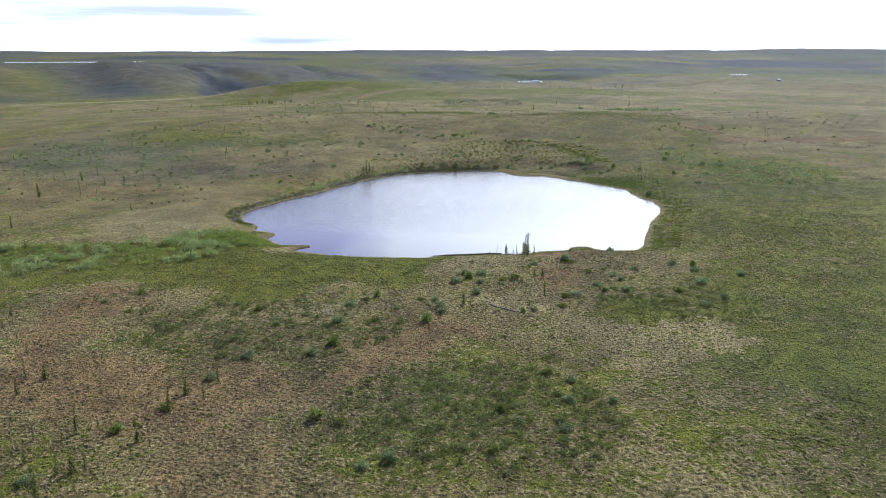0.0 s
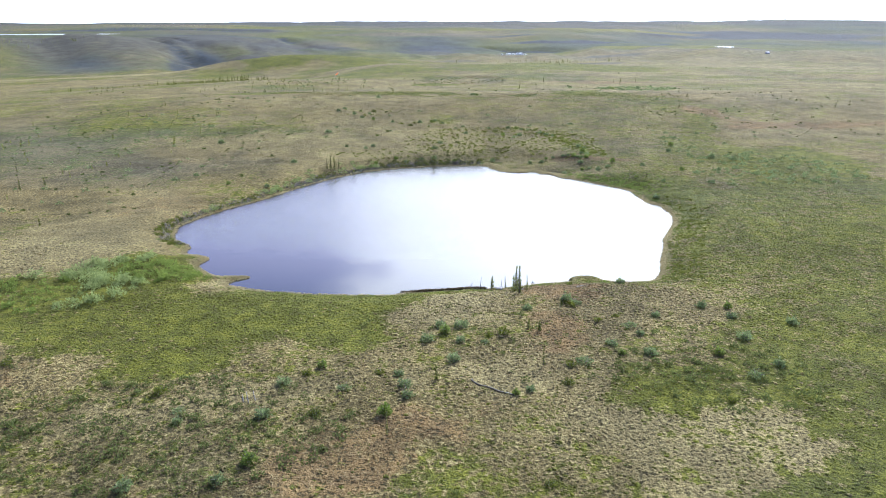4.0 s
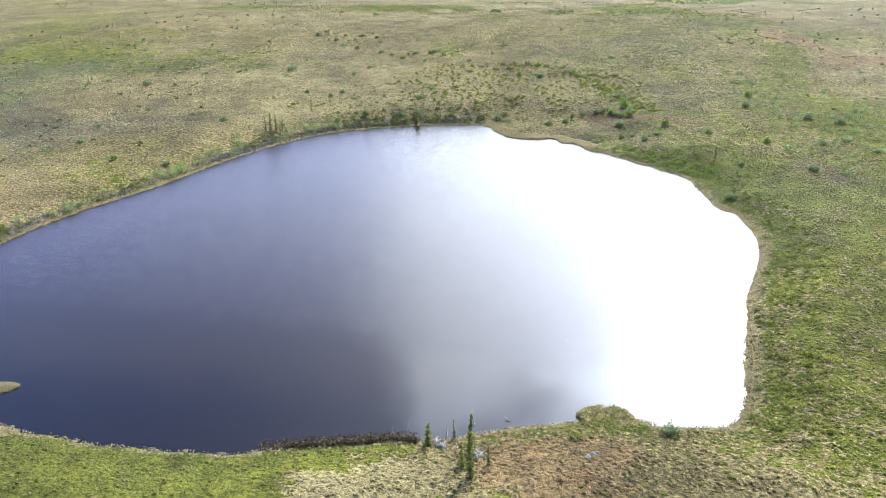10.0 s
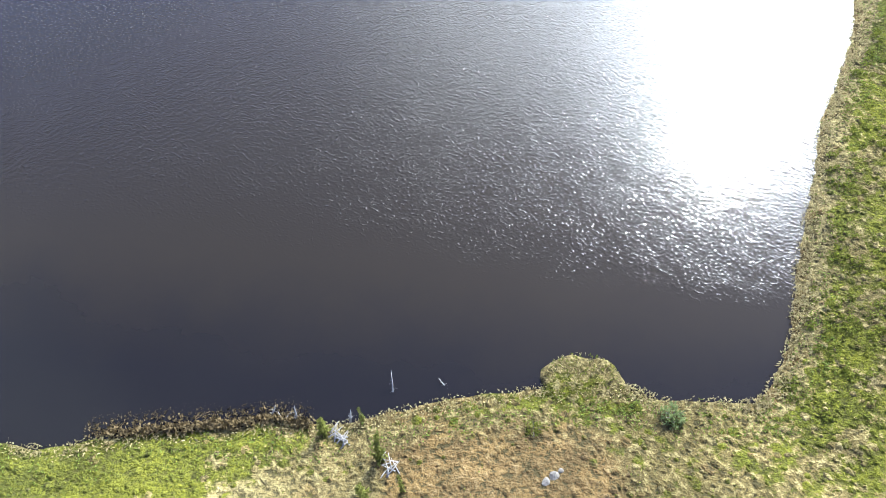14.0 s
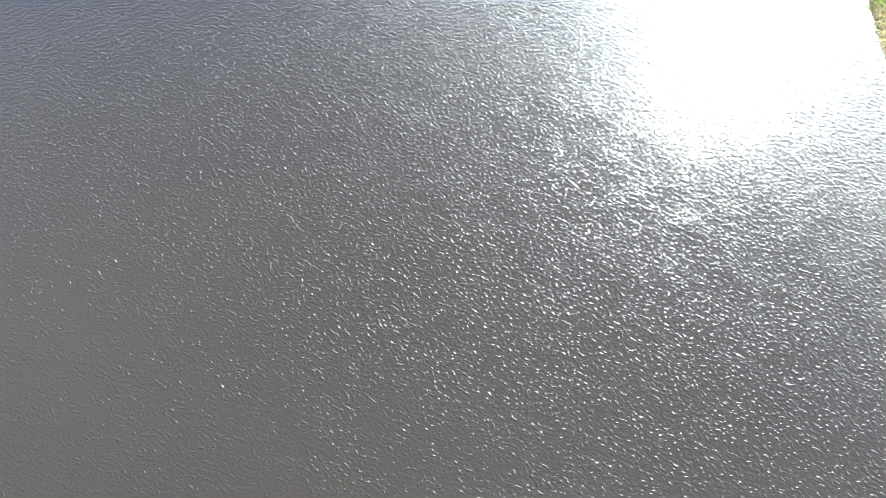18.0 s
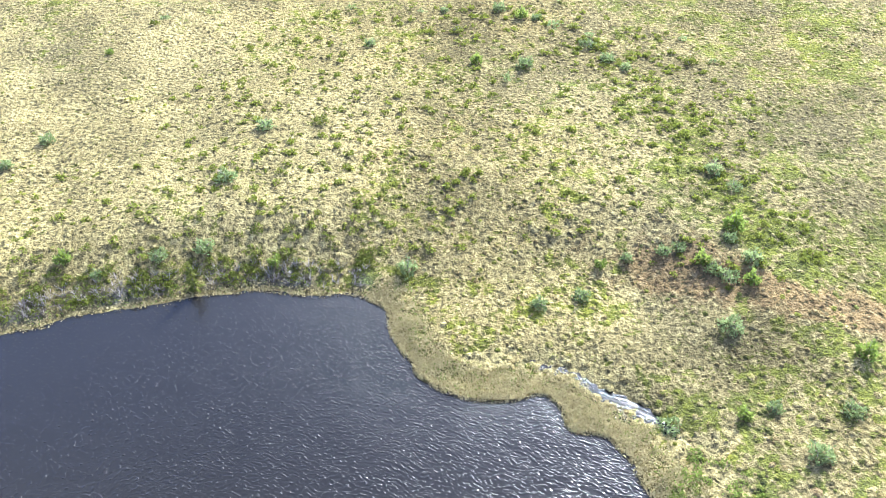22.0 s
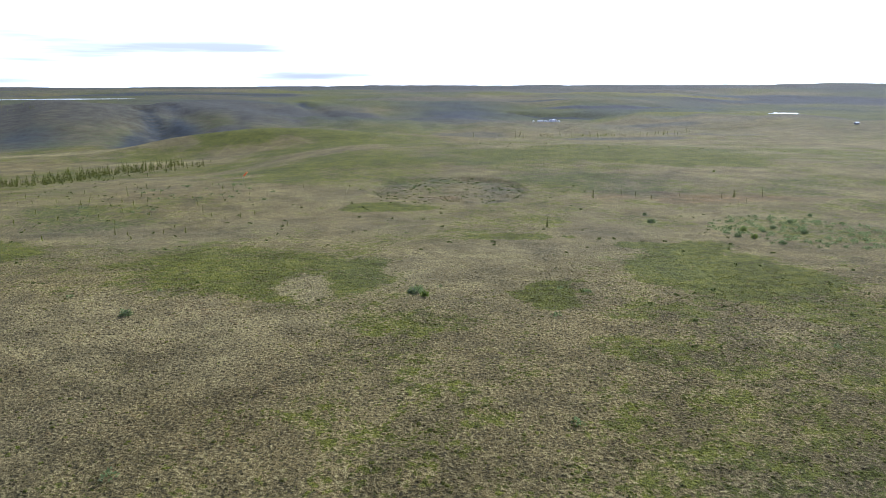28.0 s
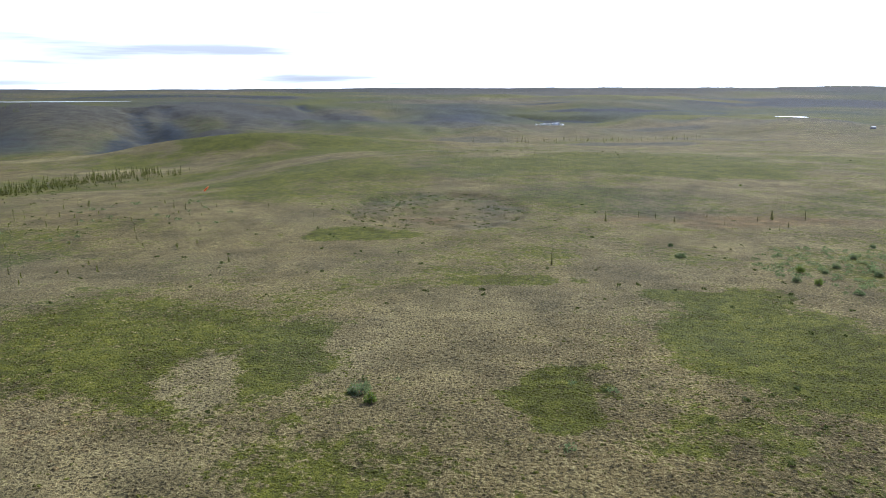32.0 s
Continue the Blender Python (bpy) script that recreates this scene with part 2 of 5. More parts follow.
def water_material():
    mat, tree, sh = material("lake_water")
    pos = node(tree, "NewGeometry").outputs["Position"]
    # short wind waves that run across the lake; the water lies still in the lee of the near bank
    turned = node(tree, "VectorRotate", Vector=pos, Angle=radians(27)).outputs[0]
    bent = vector(tree, "ADD", turned, vector(tree, "MULTIPLY", node(tree, "TexNoise", Vector=turned, Scale=0.8, Detail=2.0).outputs["Color"], (0.45, 0.45, 0.0)))
    waves = noise_at(tree, vector(tree, "MULTIPLY", bent, (0.8, 1.45, 1.0)), 5.4, 1.0, 0.5)
    crests = maths(tree, "POWER", ramp(tree, noise_at(tree, vector(tree, "MULTIPLY", bent, (1.0, 1.35, 1.0)), 4.8, 1.0, 0.5), 0.48, 0.80), 2.0)
    ripple = noise_at(tree, bent, 13.0, 1.0, 0.5)
    gust = noise_at(tree, pos, 0.045, 3.0, 0.5)
    drift = noise_at(tree, pos, 0.25, 4.0, 0.6)
    along = node(tree, "SeparateXYZ", i0=pos)
    line = maths(tree, "ADD", along.outputs[1], maths(tree, "ADD", maths(tree, "MULTIPLY", along.outputs[0], 0.06), maths(tree, "MULTIPLY", maths(tree, "SUBTRACT", drift, 0.5), 5.0)))
    spread = maths(tree, "MULTIPLY_ADD", maths(tree, "MAXIMUM", maths(tree, "SUBTRACT", 32.0, along.outputs[0]), 0.0), 0.2, 2.6)
    wind = maths(tree, "MULTIPLY", ramp(tree, maths(tree, "DIVIDE", maths(tree, "SUBTRACT", line, 119.0), spread), 0.0, 1.0), ramp(tree, line, 120.0, 146.0, 0.62, 1.0))
    gusty = maths(tree, "MULTIPLY", maths(tree, "ADD", wind, 0.012), ramp(tree, noise_at(tree, pos, 0.5, 3.0, 0.6), 0.3, 0.7, 0.8, 1.15))
    rise = maths(tree, "ADD", waves, maths(tree, "ADD", maths(tree, "MULTIPLY", crests, 1.0), maths(tree, "MULTIPLY", ripple, 0.2)))
    bump = node(tree, "Bump", Strength=1.0, Distance=0.028, Height=maths(tree, "MULTIPLY", rise, gusty))
    deep = mix(tree, gust, rgb(0.0138, 0.0112, 0.0078), rgb(0.0168, 0.0132, 0.0088))
    deep = mix(tree, ramp(tree, along.outputs[1], 150.0, 185.0), deep, rgb(0.0080, 0.0075, 0.0070))
    deep = mix(tree, ramp(tree, line, 121.0, 112.0), deep, rgb(0.0068, 0.0060, 0.0062))
    tree.links.new(deep, sh.inputs["Base Color"])
    tree.links.new(ramp(tree, wind, 0.0, 1.0, 0.03, 0.10), sh.inputs["Roughness"])
    sh.inputs["IOR"].default_value = 1.333
    tree.links.new(bump.outputs[0], sh.inputs["Normal"])
    return mat


def plain_material(name, a, b, scale=3.0, rough=0.85, random=0.35, spec=0.2):
    """Two-tone mottled material that varies a little from object to object and from island to island."""
    mat, tree, sh = material(name)
    geo = node(tree, "NewGeometry")
    coarse = noise_at(tree, geo.outputs["Position"], scale, 4.0, 0.6)
    grain = noise_at(tree, geo.outputs["Position"], scale * 9, 3.0, 0.6)
    one = node(tree, "ObjectInfo").outputs["Random"]
    each = maths(tree, "MULTIPLY", maths(tree, "ADD", one, geo.outputs["Random Per Island"]), 0.5)
    fac = maths(tree, "ADD", maths(tree, "MULTIPLY", ramp(tree, coarse, 0.3, 0.7), 0.45), maths(tree, "ADD", maths(tree, "MULTIPLY", each, random), maths(tree, "MULTIPLY", grain, 0.2)))
    col = mix(tree, fac, rgb(*a), rgb(*b))
    tree.links.new(col, sh.inputs["Base Color"])
    sh.inputs["Roughness"].default_value = rough
    sh.inputs["Specular IOR Level"].default_value = spec
    bump = node(tree, "Bump", Strength=0.4, Distance=0.03, Height=grain)
    tree.links.new(bump.outputs[0], sh.inputs["Normal"])
    return mat


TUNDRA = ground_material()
WATER = water_material()

# ---- land ----
# outline of the lake, clockwise from its south-east corner
SHORE = [
    (32.3, 112.7), (34.0, 116.0), (35.2, 119.5), (37.1, 125.0), (39.6, 131.3), (41.8, 135.8), (44.2, 141.0), (45.6, 147.3), (45.3, 152.8), (43.9, 154.8),
    (43.2, 164.0), (42.2, 167.0), (39.6, 170.3), (36.6, 173.5), (34.3, 176.2), (31.8, 178.4), (30.5, 180.9), (29.6, 182.0), (27.8, 182.5), (27.5, 184.0),
    (26.4, 184.9), (24.4, 184.4), (22.0, 184.6), (19.2, 185.9), (18.5, 187.4), (17.1, 189.6), (16.6, 191.8), (15.0, 192.7), (10.4, 193.0), (6.9, 193.1),
    (2.2, 192.1), (-3.7, 190.6), (-8.5, 188.6), (-14.0, 184.9), (-20.0, 177.8), (-25.0, 170.0), (-29.5, 161.3), (-34.5, 153.8), (-38.3, 147.0), (-39.8, 141.0),
    (-38.6, 134.6), (-35.0, 130.0), (-34.2, 126.5), (-30.3, 124.0), (-30.8, 120.5), (-27.0, 116.3), (-22.3, 115.5), (-24.6, 112.9), (-18.0, 110.2), (-9.0, 108.6),
    (-3.5, 108.4), (1.0, 109.3), (7.5, 110.0), (12.0, 110.3), (16.0, 111.7), (20.3, 112.3), (24.2, 112.6), (26.5, 112.3), (31.0, 112.1),
]


def fbm(x, y, size, octaves=4, seed=0):
    """Smooth value noise of about -1 to 1 over the plan, with the given size of its largest lumps."""
    total, amp, norm = np.zeros_like(x), 1.0, 0.0
    for k in range(octaves):
        u, v = x / size + 17.3 * k + 5.1 * seed, y / size - 9.7 * k + 3.3 * seed
        iu, iv = np.floor(u), np.floor(v)
        fu, fv = u - iu, v - iv
        fu, fv = fu * fu * (3 - 2 * fu), fv * fv * (3 - 2 * fv)

        def at(a, b):
            h = np.sin(a * 127.1 + b * 311.7 + 74.7 * (seed + k)) * 43758.5453
            return 2 * (h - np.floor(h)) - 1

        total += amp * ((at(iu, iv) * (1 - fu) + at(iu + 1, iv) * fu) * (1 - fv) + (at(iu, iv + 1) * (1 - fu) + at(iu + 1, iv + 1) * fu) * fv)
        norm += amp
        amp, size = amp * 0.5, size * 0.5
    return total / norm * 1.5


def step(lo, hi, v):
    s = np.clip((v - lo) / (hi - lo), 0, 1)
    return s * s * (3 - 2 * s)


def rounded(points, n):
    """A closed Catmull-Rom curve through the points, n steps to a span."""
    p = np.array(points)
    a, b, c, d = np.roll(p, 1, 0), p, np.roll(p, -1, 0), np.roll(p, -2, 0)
    s = (np.arange(n) / n)[:, None, None]
    q = 0.5 * (2 * b + (c - a) * s + (2 * a - 5 * b + 4 * c - d) * s**2 + (3 * b - a - 3 * c + d) * s**3)
    return q.transpose(1, 0, 2).reshape(-1, 2)


LAKE = rounded(SHORE, 7)
LAKE[:, 0] += 0.22 * fbm(LAKE[:, 0], LAKE[:, 1], 2.2, 3, 4)
LAKE[:, 1] += 0.22 * fbm(LAKE[:, 0], LAKE[:, 1], 2.2, 3, 5)


def shore_distance(x, y):
    """Metres to the shoreline, below zero on the water; 60 stands for farther off."""
    x, y = np.asarray(x, float), np.asarray(y, float)
    out = np.full(x.shape, 60.0)
    near = (np.abs(x - 3) < 75) & (np.abs(y - 150) < 75)
    px, py = x[near], y[near]
    best, inside = np.full(px.shape, 1e9), np.zeros(px.shape, bool)
    for (ax, ay), (bx, by) in zip(LAKE, np.roll(LAKE, -1, 0)):
        dx, dy = bx - ax, by - ay
        s = np.clip(((px - ax) * dx + (py - ay) * dy) / (dx * dx + dy * dy + 1e-9), 0, 1)
        best = np.minimum(best, (px - ax - s * dx) ** 2 + (py - ay - s * dy) ** 2)
        inside ^= ((ay > py) != (by > py)) & (px < dx * (py - ay) / (dy if dy else 1e-9) + ax)
    out[near] = np.minimum(np.sqrt(best), 60) * np.where(inside, -1, 1)
    return out


def profile(d, pairs):
    ds, hs = zip(*pairs)
    return sum(np.interp(d * k, ds, hs) for k in (0.94, 0.97, 1.0, 1.03, 1.06)) / 5


AHEAD = [(0, 0), (350, 0), (420, -2), (520, -12), (640, -17), (1000, -21), (1250, -30), (1500, -42), (1750, -42), (2300, -14), (2900, -4), (3600, 10), (4300, 36), (4700, 30), (7000, 0)]
LEFT = [(0, 0), (220, 0), (290, -4), (370, -15), (480, -17), (620, -19), (760, -17), (1000, 4), (1150, 6), (1500, -3), (2100, -2), (2900, 10), (3500, 16), (4300, 34), (4700, 30), (7000, 0)]
RIGHT = [(0, 0), (350, -1), (480, -8), (620, -14), (1300, -21), (1600, -32), (2200, -40), (3000, -22), (3600, 2), (4300, 36), (4700, 30), (7000, 0)]
BACK = [(0, 0), (350, 0), (1500, 6), (4300, 34), (4700, 30), (7000, 0)]


# far relief: rounded knolls (x, y, half sizes, height), gullies (from, to, width, depth)
KNOLLS = [(-150, 800, 95, 55, 14.0), (-60, 850, 110, 60, 6.0), (-620, 1250, 200, 260, 8.0), (900, 3000, 420, 260, 10.0), (-300, 3000, 500, 240, 9.0), (380, 2500, 300, 180, 10.0)]
GULLIES = [(-430, 1240, -240, 880, 26, 9), (-520, 1560, -270, 980, 34, 10), (-480, 2480, -215, 1680, 45, 10), (-640, 1750, -480, 1380, 40, 8), (-330, 1010, -250, 800, 22, 5), (170, 2150, 330, 1900, 40, 8)]
POND_LEVEL = {725: -29.0, -1150: 0.0}
PONDS = [(725, 1787, 32, 90), (-1150, 2290, 190, 95)]


def gully(x, y, ax, ay, bx, by, width):
    """1 along the bottom of a wandering gully, 0 off it."""
    dx, dy = bx - ax, by - ay
    out, reach = np.zeros_like(x), 3 * width
    near = (x > min(ax, bx) - reach) & (x < max(ax, bx) + reach) & (y > min(ay, by) - reach) & (y < max(ay, by) + reach)
    px, py = x[near], y[near]
    s = np.clip(((px - ax) * dx + (py - ay) * dy) / (dx * dx + dy * dy), 0, 1)
    off = np.hypot(px - ax - s * dx, py - ay - s * dy) + 0.5 * width * fbm(px, py, 4 * width, 3, 41)
    out[near] = np.exp(-((off / (width * (0.45 + 0.55 * s))) ** 2))
    return out


def blob(x, y, cx, cy, rx, ry, turn=0.0, edge=0.5, ragged=0.35, seed=0):
    """A soft ragged ellipse, 1 within."""
    c, s = math.cos(radians(turn)), math.sin(radians(turn))
    u, v = ((x - cx) * c + (y - cy) * s) / rx, (-(x - cx) * s + (y - cy) * c) / ry
    r = np.hypot(u, v)
    out, near = np.zeros_like(r), r < 1 + 0.5 * edge + 2.6 * ragged
    px, py = x[near], y[near]
    bend = fbm(px, py, 0.7 * (rx + ry), 3, 11 + seed) + 0.7 * fbm(px, py, 0.2 * (rx + ry), 3, 12 + seed)
    out[near] = step(1 + edge * 0.5, 1 - edge * 0.5, r[near] + ragged * bend)
    return out


def land(x, y, sd=None):
    """Height of the ground over the lake's water."""
    x, y = np.asarray(x, float), np.asarray(y, float)
    sd = shore_distance(x, y) if sd is None else sd
    dx, dy = x - 30, y - 244
    d, turn = np.hypot(dx, dy), np.degrees(np.arctan2(dx, dy))
    left, right, back = step(-8, -23, turn), step(9, 22, turn), step(70, 110, np.abs(turn))
    far = profile(d, AHEAD) * (1 - left) * (1 - right) + profile(d, LEFT) * left + profile(d, RIGHT) * right
    far = far * (1 - back) + profile(d, BACK) * back
    wild = step(420, 1200, d)
    far = far + wild * (5 * fbm(x, y, 500, 5, 7) + 4.0 * fbm(x, y, 170, 5, 8)) + step(700, 850, d) * step(2600, 1500, d) * 7.0 * fbm(turn * 30, d * 0.3, 150, 3, 30)
    for cx, cy, rx, ry, h in KNOLLS:
        far = far + h * np.exp(-(((x - cx) / rx) ** 2) - ((y - cy) / ry) ** 2)
    for *ends, width, deep in GULLIES:
        far = far - deep * gully(x, y, *ends, width)
    for cx, cy, rx, ry in PONDS:
        level = step(2.6, 1.5, np.hypot((x - cx) / rx, (y - cy) / ry))
        far = far * (1 - level) + level * POND_LEVEL[cx]
    base = 1.5 + 0.55 * fbm(x, y, 55, 3, 1) * (1 - wild)
    base = base + 4.6 * np.exp(-(((y - 292) / 62) ** 2)) * step(-190, -60, x) * step(330, 150, x)
    pit = np.hypot((x - 23) / 24, (y - 442) / 31)
    base = base - (0.9 + 0.5 * fbm(x, y, 7, 3, 29)) * step(1.12, 0.95, pit)
    base = base + 0.13 * fbm(x, y, 2.6, 2, 2) * step(300, 150, d)
    low = 1 - 0.75 * blob(x, y, 29, 187, 17, 9, -30, 1.2, 0.2, 4)
    bank = 0.25 * step(0, 1.3, sd) + (base * low - 0.25 * low) * step(0.4, 7.0, sd)
    # a wet sedge flat on the north-east shore, cut by still channels
    wet = np.maximum(blob(x, y, 23.5, 186.0, 5.5, 1.6, -5, 1.5, 0.2, 4), blob(x, y, 30.5, 183.4, 4.6, 2.0, -38, 1.5, 0.2, 5))
    cut = np.abs((x - 27.5) * 0.55 + (y - 186.8) * 0.83 + 0.4 * fbm(x, y, 3, 2, 6)) < 0.4
    bank = bank * (1 - wet) + wet * (0.1 + 0.13 * fbm(x, y, 2.4, 3, 9) - 0.3 * (cut & (x > 26) & (x < 34.5)))
    bed = -0.25 - 1.4 * step(0, -7, sd)
    return np.where(sd < 0, bed * step(0, -0.4, sd), bank) + far


# patches of cover: centre, half sizes, turn, strength
LUSH = [
    (-14, 98, 19, 10.5, 20, 1.0), (1.5, 106.3, 5, 3, 10, 1.0), (-8, 107.5, 12, 3, 5, 1.0), (82, 142, 38, 22, -5, 0.72), (60, 112, 24, 34, 0, 0.70), (72, 192, 26, 30, 0, 0.56), (-45, 102, 22, 10, 0, 0.85), (-60, 96, 14, 13, 0, 0.8), (-36, 114, 9, 8, 0, 0.95),
    (-10, 326, 21, 18, 0, 0.78), (9, 317, 8, 13, 0, 0.85), (40, 308, 5.5, 10, 8, 0.95), (71, 324, 15, 21, 0, 0.92), (80, 286, 15, 26, 0, 0.62), (38, 359, 11, 3.5, 0, 0.8), (3, 404, 14, 7, 0, 0.95), (-66, 334, 12, 22, 0, 0.8),
    (104, 370, 20, 24, 0, 0.58), (118, 550, 40, 50, 0, 0.8), (-36, 530, 40, 50, 0, 0.8), (39, 206, 4.5, 13, 18, 0.68), (44, 171, 7, 7, 0, 0.85), (50, 163, 9, 9, 0, 0.8), (16, 193.8, 4, 1.6, 0, 0.6), (20, 293, 8, 4, 0, 0.62), (55, 300, 7, 5, 0, 0.65), (48, 285, 6, 4, 0, 0.6),
]
THIN_LUSH = [
    (-19, 74, 17, 8, 18, 0.5), (2, 58, 14, 11, 0, 0.58), (29, 81, 8, 5, 0, 0.66), (46, 62, 22, 20, 0, 0.8), (28, 54, 9, 7, 0, 0.62), (44, 88, 14, 14, 0, 0.72), (40, 124, 4, 15, -15, 0.62), (86, 184, 17, 18, 0, 0.75), (62, 250, 18, 28, 0, 0.52), (20, 214, 22, 16, 0, 0.44),
    (75, 215, 5, 34, -22, 0.66), (-20, 245, 20, 14, 0, 0.3), (-8, 271, 24, 20, 0, 0.27), (55, 225, 14, 24, 0, 0.5), (36, 238, 10, 8, 0, 0.5),
]
RUST = [
    (-37, 62, 8, 5, 20, 0.6), (-43, 84, 4, 12, 0, 0.6), (-22, 58, 14, 6, 10, 0.55), (-17, 47, 8, 6, 0, 0.5), (-4, 70, 8, 3.5, 35, 0.55), (15.5, 91, 2.6, 5, 0, 0.6), (18.5, 104.5, 4, 3, 0, 0.5), (17, 108, 6, 2, 0, 0.4), (38.5, 193, 4.5, 2.4, -15, 0.5),
    (45, 190, 5, 1.4, -20, 0.5), (97, 250, 4, 16, 15, 0.5), (118, 236, 20, 5, 0, 0.6), (80, 425, 45, 10, 0, 0.5),
]
PALE = [
    (6, 99, 6, 4, 0, 0.5), (-17, 79, 13, 4, 20, 0.5), (8, 104, 5, 4, 0, 0.5), (9, 82, 4, 4, 0, 0.5), (22.5, 186.0, 6, 1.8, -5, 1.4), (30.5, 183.2, 4.6, 2.2, -40, 1.4), (34, 178.2, 1.8, 3.2, 40, 1.4), (17.6, 190.5, 0.9, 3, 15, 1.0), (-30, 122, 3, 6, 0, 0.7),
    (-24, 113.8, 3, 1.2, 40, 1.0), (-25, 205, 28, 20, 0, 0.3), (-20, 290, 24, 14, 0, 0.5), (30, 338, 9, 14, 0, 0.35), (4, 311, 3, 7, 0, 0.8), (20, 328, 4, 9, 0, 0.5), (22, 72, 8, 5, 0, 0.4), (-50, 142, 14, 18, 0, 0.35), (-232, 812, 42, 9, 62, 1.1), (-300, 740, 80, 9, 25, 1.1), (-190, 680, 40, 8, 30, 0.9),
]
# dark heath on the plain round the lake; the western band paints in cloud shade
HEATH_SHADE = [(46, 62, 24, 22, 0, 0.06), (-85, 206, 52, 24, 0, 0.3), (-60, 172, 14, 10, 0, 0.12), (30, 236, 40, 18, 0, 0.05), (-21, 73, 14, 6, 18, 0.08), (3, 58, 11, 8, 0, 0.1), (-45, 375, 40, 22, 0, 0.1), (60, 455, 70, 30, 0, 0.12)]


# dark shrub slopes, painted with cloud shadow and haze, and lit green swells far off: bearing, distance, half sizes,
# strength
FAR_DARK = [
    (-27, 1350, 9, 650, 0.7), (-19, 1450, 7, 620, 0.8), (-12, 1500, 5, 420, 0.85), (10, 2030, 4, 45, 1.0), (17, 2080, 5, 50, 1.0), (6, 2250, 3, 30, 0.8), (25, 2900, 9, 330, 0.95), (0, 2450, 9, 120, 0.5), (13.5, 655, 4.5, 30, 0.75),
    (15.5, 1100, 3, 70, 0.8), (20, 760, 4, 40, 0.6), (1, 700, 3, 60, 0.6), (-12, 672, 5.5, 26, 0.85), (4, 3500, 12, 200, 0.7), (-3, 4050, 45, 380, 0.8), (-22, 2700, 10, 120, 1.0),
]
FAR_LUSH = [(-15.5, 590, 6.5, 60, 1.0), (-8, 470, 8, 60, 0.85), (-9, 255, 7, 26, 0.62), (15, 345, 10, 50, 0.75), (20, 1600, 8, 140, 0.8), (10, 2900, 10, 220, 0.7), (27, 460, 5, 40, 0.7)]


def plants(x, y, sd):
    """What grows where, with some shade and haze painted in: lush green, rust-coloured, pale dry, dark shrub; four
    layers of 0 to 1.
    """
    dx, dy = x - 30, y - 244
    d, turn = np.hypot(dx, dy), np.degrees(np.arctan2(dx, dy))
    lush = 0.45 + 0.07 * step(185, 200, y) * step(300, 250, y) + 0.06 * step(320, 400, y) + 0.30 * fbm(x, y, 34, 5, 21) + 0.16 * fbm(x, y, 140, 3, 22) + 0.10 * fbm(x, y, 7, 3, 20)
    rust = 0.16 + 0.24 * fbm(x, y, 30, 4, 23)
    # paler northward: haze and backlit brightness of the distance put into the colour
    pale = 0.14 + 0.1 * step(185, 205, y) + 0.06 * step(300, 380, y) + 0.30 * fbm(x, y, 40, 5, 24)
    dark = 0.02 + 0.16 * fbm(x, y, 24, 4, 25)
    for n, (cx, cy, rx, ry, lean, much) in enumerate(LUSH + THIN_LUSH):
        lush = lush + (much - lush) * blob(x, y, cx, cy, rx, ry, lean, 0.55, 0.5, n)
    for n, (cx, cy, rx, ry, lean, much) in enumerate(HEATH_SHADE):
        dark = dark + much * blob(x, y, cx, cy, rx, ry, lean, 1.1, 0.5, n + 9)
    for n, (cx, cy, rx, ry, lean, much) in enumerate(RUST):
        b = blob(x, y, cx, cy, rx, ry, lean, 1.2, 0.7, n + 3)
        rust, lush = rust + 1.3 * much * b, lush * (1 - 0.6 * b)
    for n, (cx, cy, rx, ry, lean, much) in enumerate(PALE):
        b = blob(x, y, cx, cy, rx, ry, lean, 0.9, 0.6, n + 5)
        pale, lush, dark = pale + much * b, lush * (1 - 0.55 * b), dark * (1 - b)
    rim = step(1.0, 0.2, sd) * step(-0.5, 0.0, sd)
    fringe = step(1.7, 0.9, sd + 0.4 * fbm(x, y, 2.0, 2, 46)) * step(-0.5, 0.0, sd) * step(30, 33, x) * step(170, 160, y)
    pale, lush, rust = pale + 0.6 * fringe, lush * (1 - 0.9 * fringe), rust + 0.2 * fringe
    pale, lush, rust = pale + 0.15 * rim, lush * (1 - 0.35 * rim), rust + 0.2 * rim
    # broken dark ground in the sunken patch
    pit = np.hypot((x - 23) / 24, (y - 442) / 31)
    dark = dark + 0.2 * step(1.15, 0.98, pit) * step(0.2, 0.7, pit) * step(-0.3, 0.4, fbm(x, y, 9, 3, 29))
    # far hills: dark shrub tundra with shade and haze painted in, brown flats before them
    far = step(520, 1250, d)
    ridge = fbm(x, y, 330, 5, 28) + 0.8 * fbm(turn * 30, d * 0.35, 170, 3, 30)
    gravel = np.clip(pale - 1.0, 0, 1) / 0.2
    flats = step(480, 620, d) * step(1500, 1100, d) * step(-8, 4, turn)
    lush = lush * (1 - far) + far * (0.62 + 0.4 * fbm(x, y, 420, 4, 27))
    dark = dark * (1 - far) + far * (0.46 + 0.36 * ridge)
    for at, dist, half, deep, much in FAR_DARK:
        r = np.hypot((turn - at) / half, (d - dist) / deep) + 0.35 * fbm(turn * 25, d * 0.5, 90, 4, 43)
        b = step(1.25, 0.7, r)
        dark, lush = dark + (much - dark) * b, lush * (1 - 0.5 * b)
    for at, dist, half, deep, much in FAR_LUSH:
        r = np.hypot((turn - at) / half, (d - dist) / deep) + 0.35 * fbm(turn * 25, d * 0.5, 60, 4, 44)
        b = step(1.3, 0.6, r)
        dark, lush, rust = dark * (1 - b), lush + (much - lush) * b, rust * (1 - b)
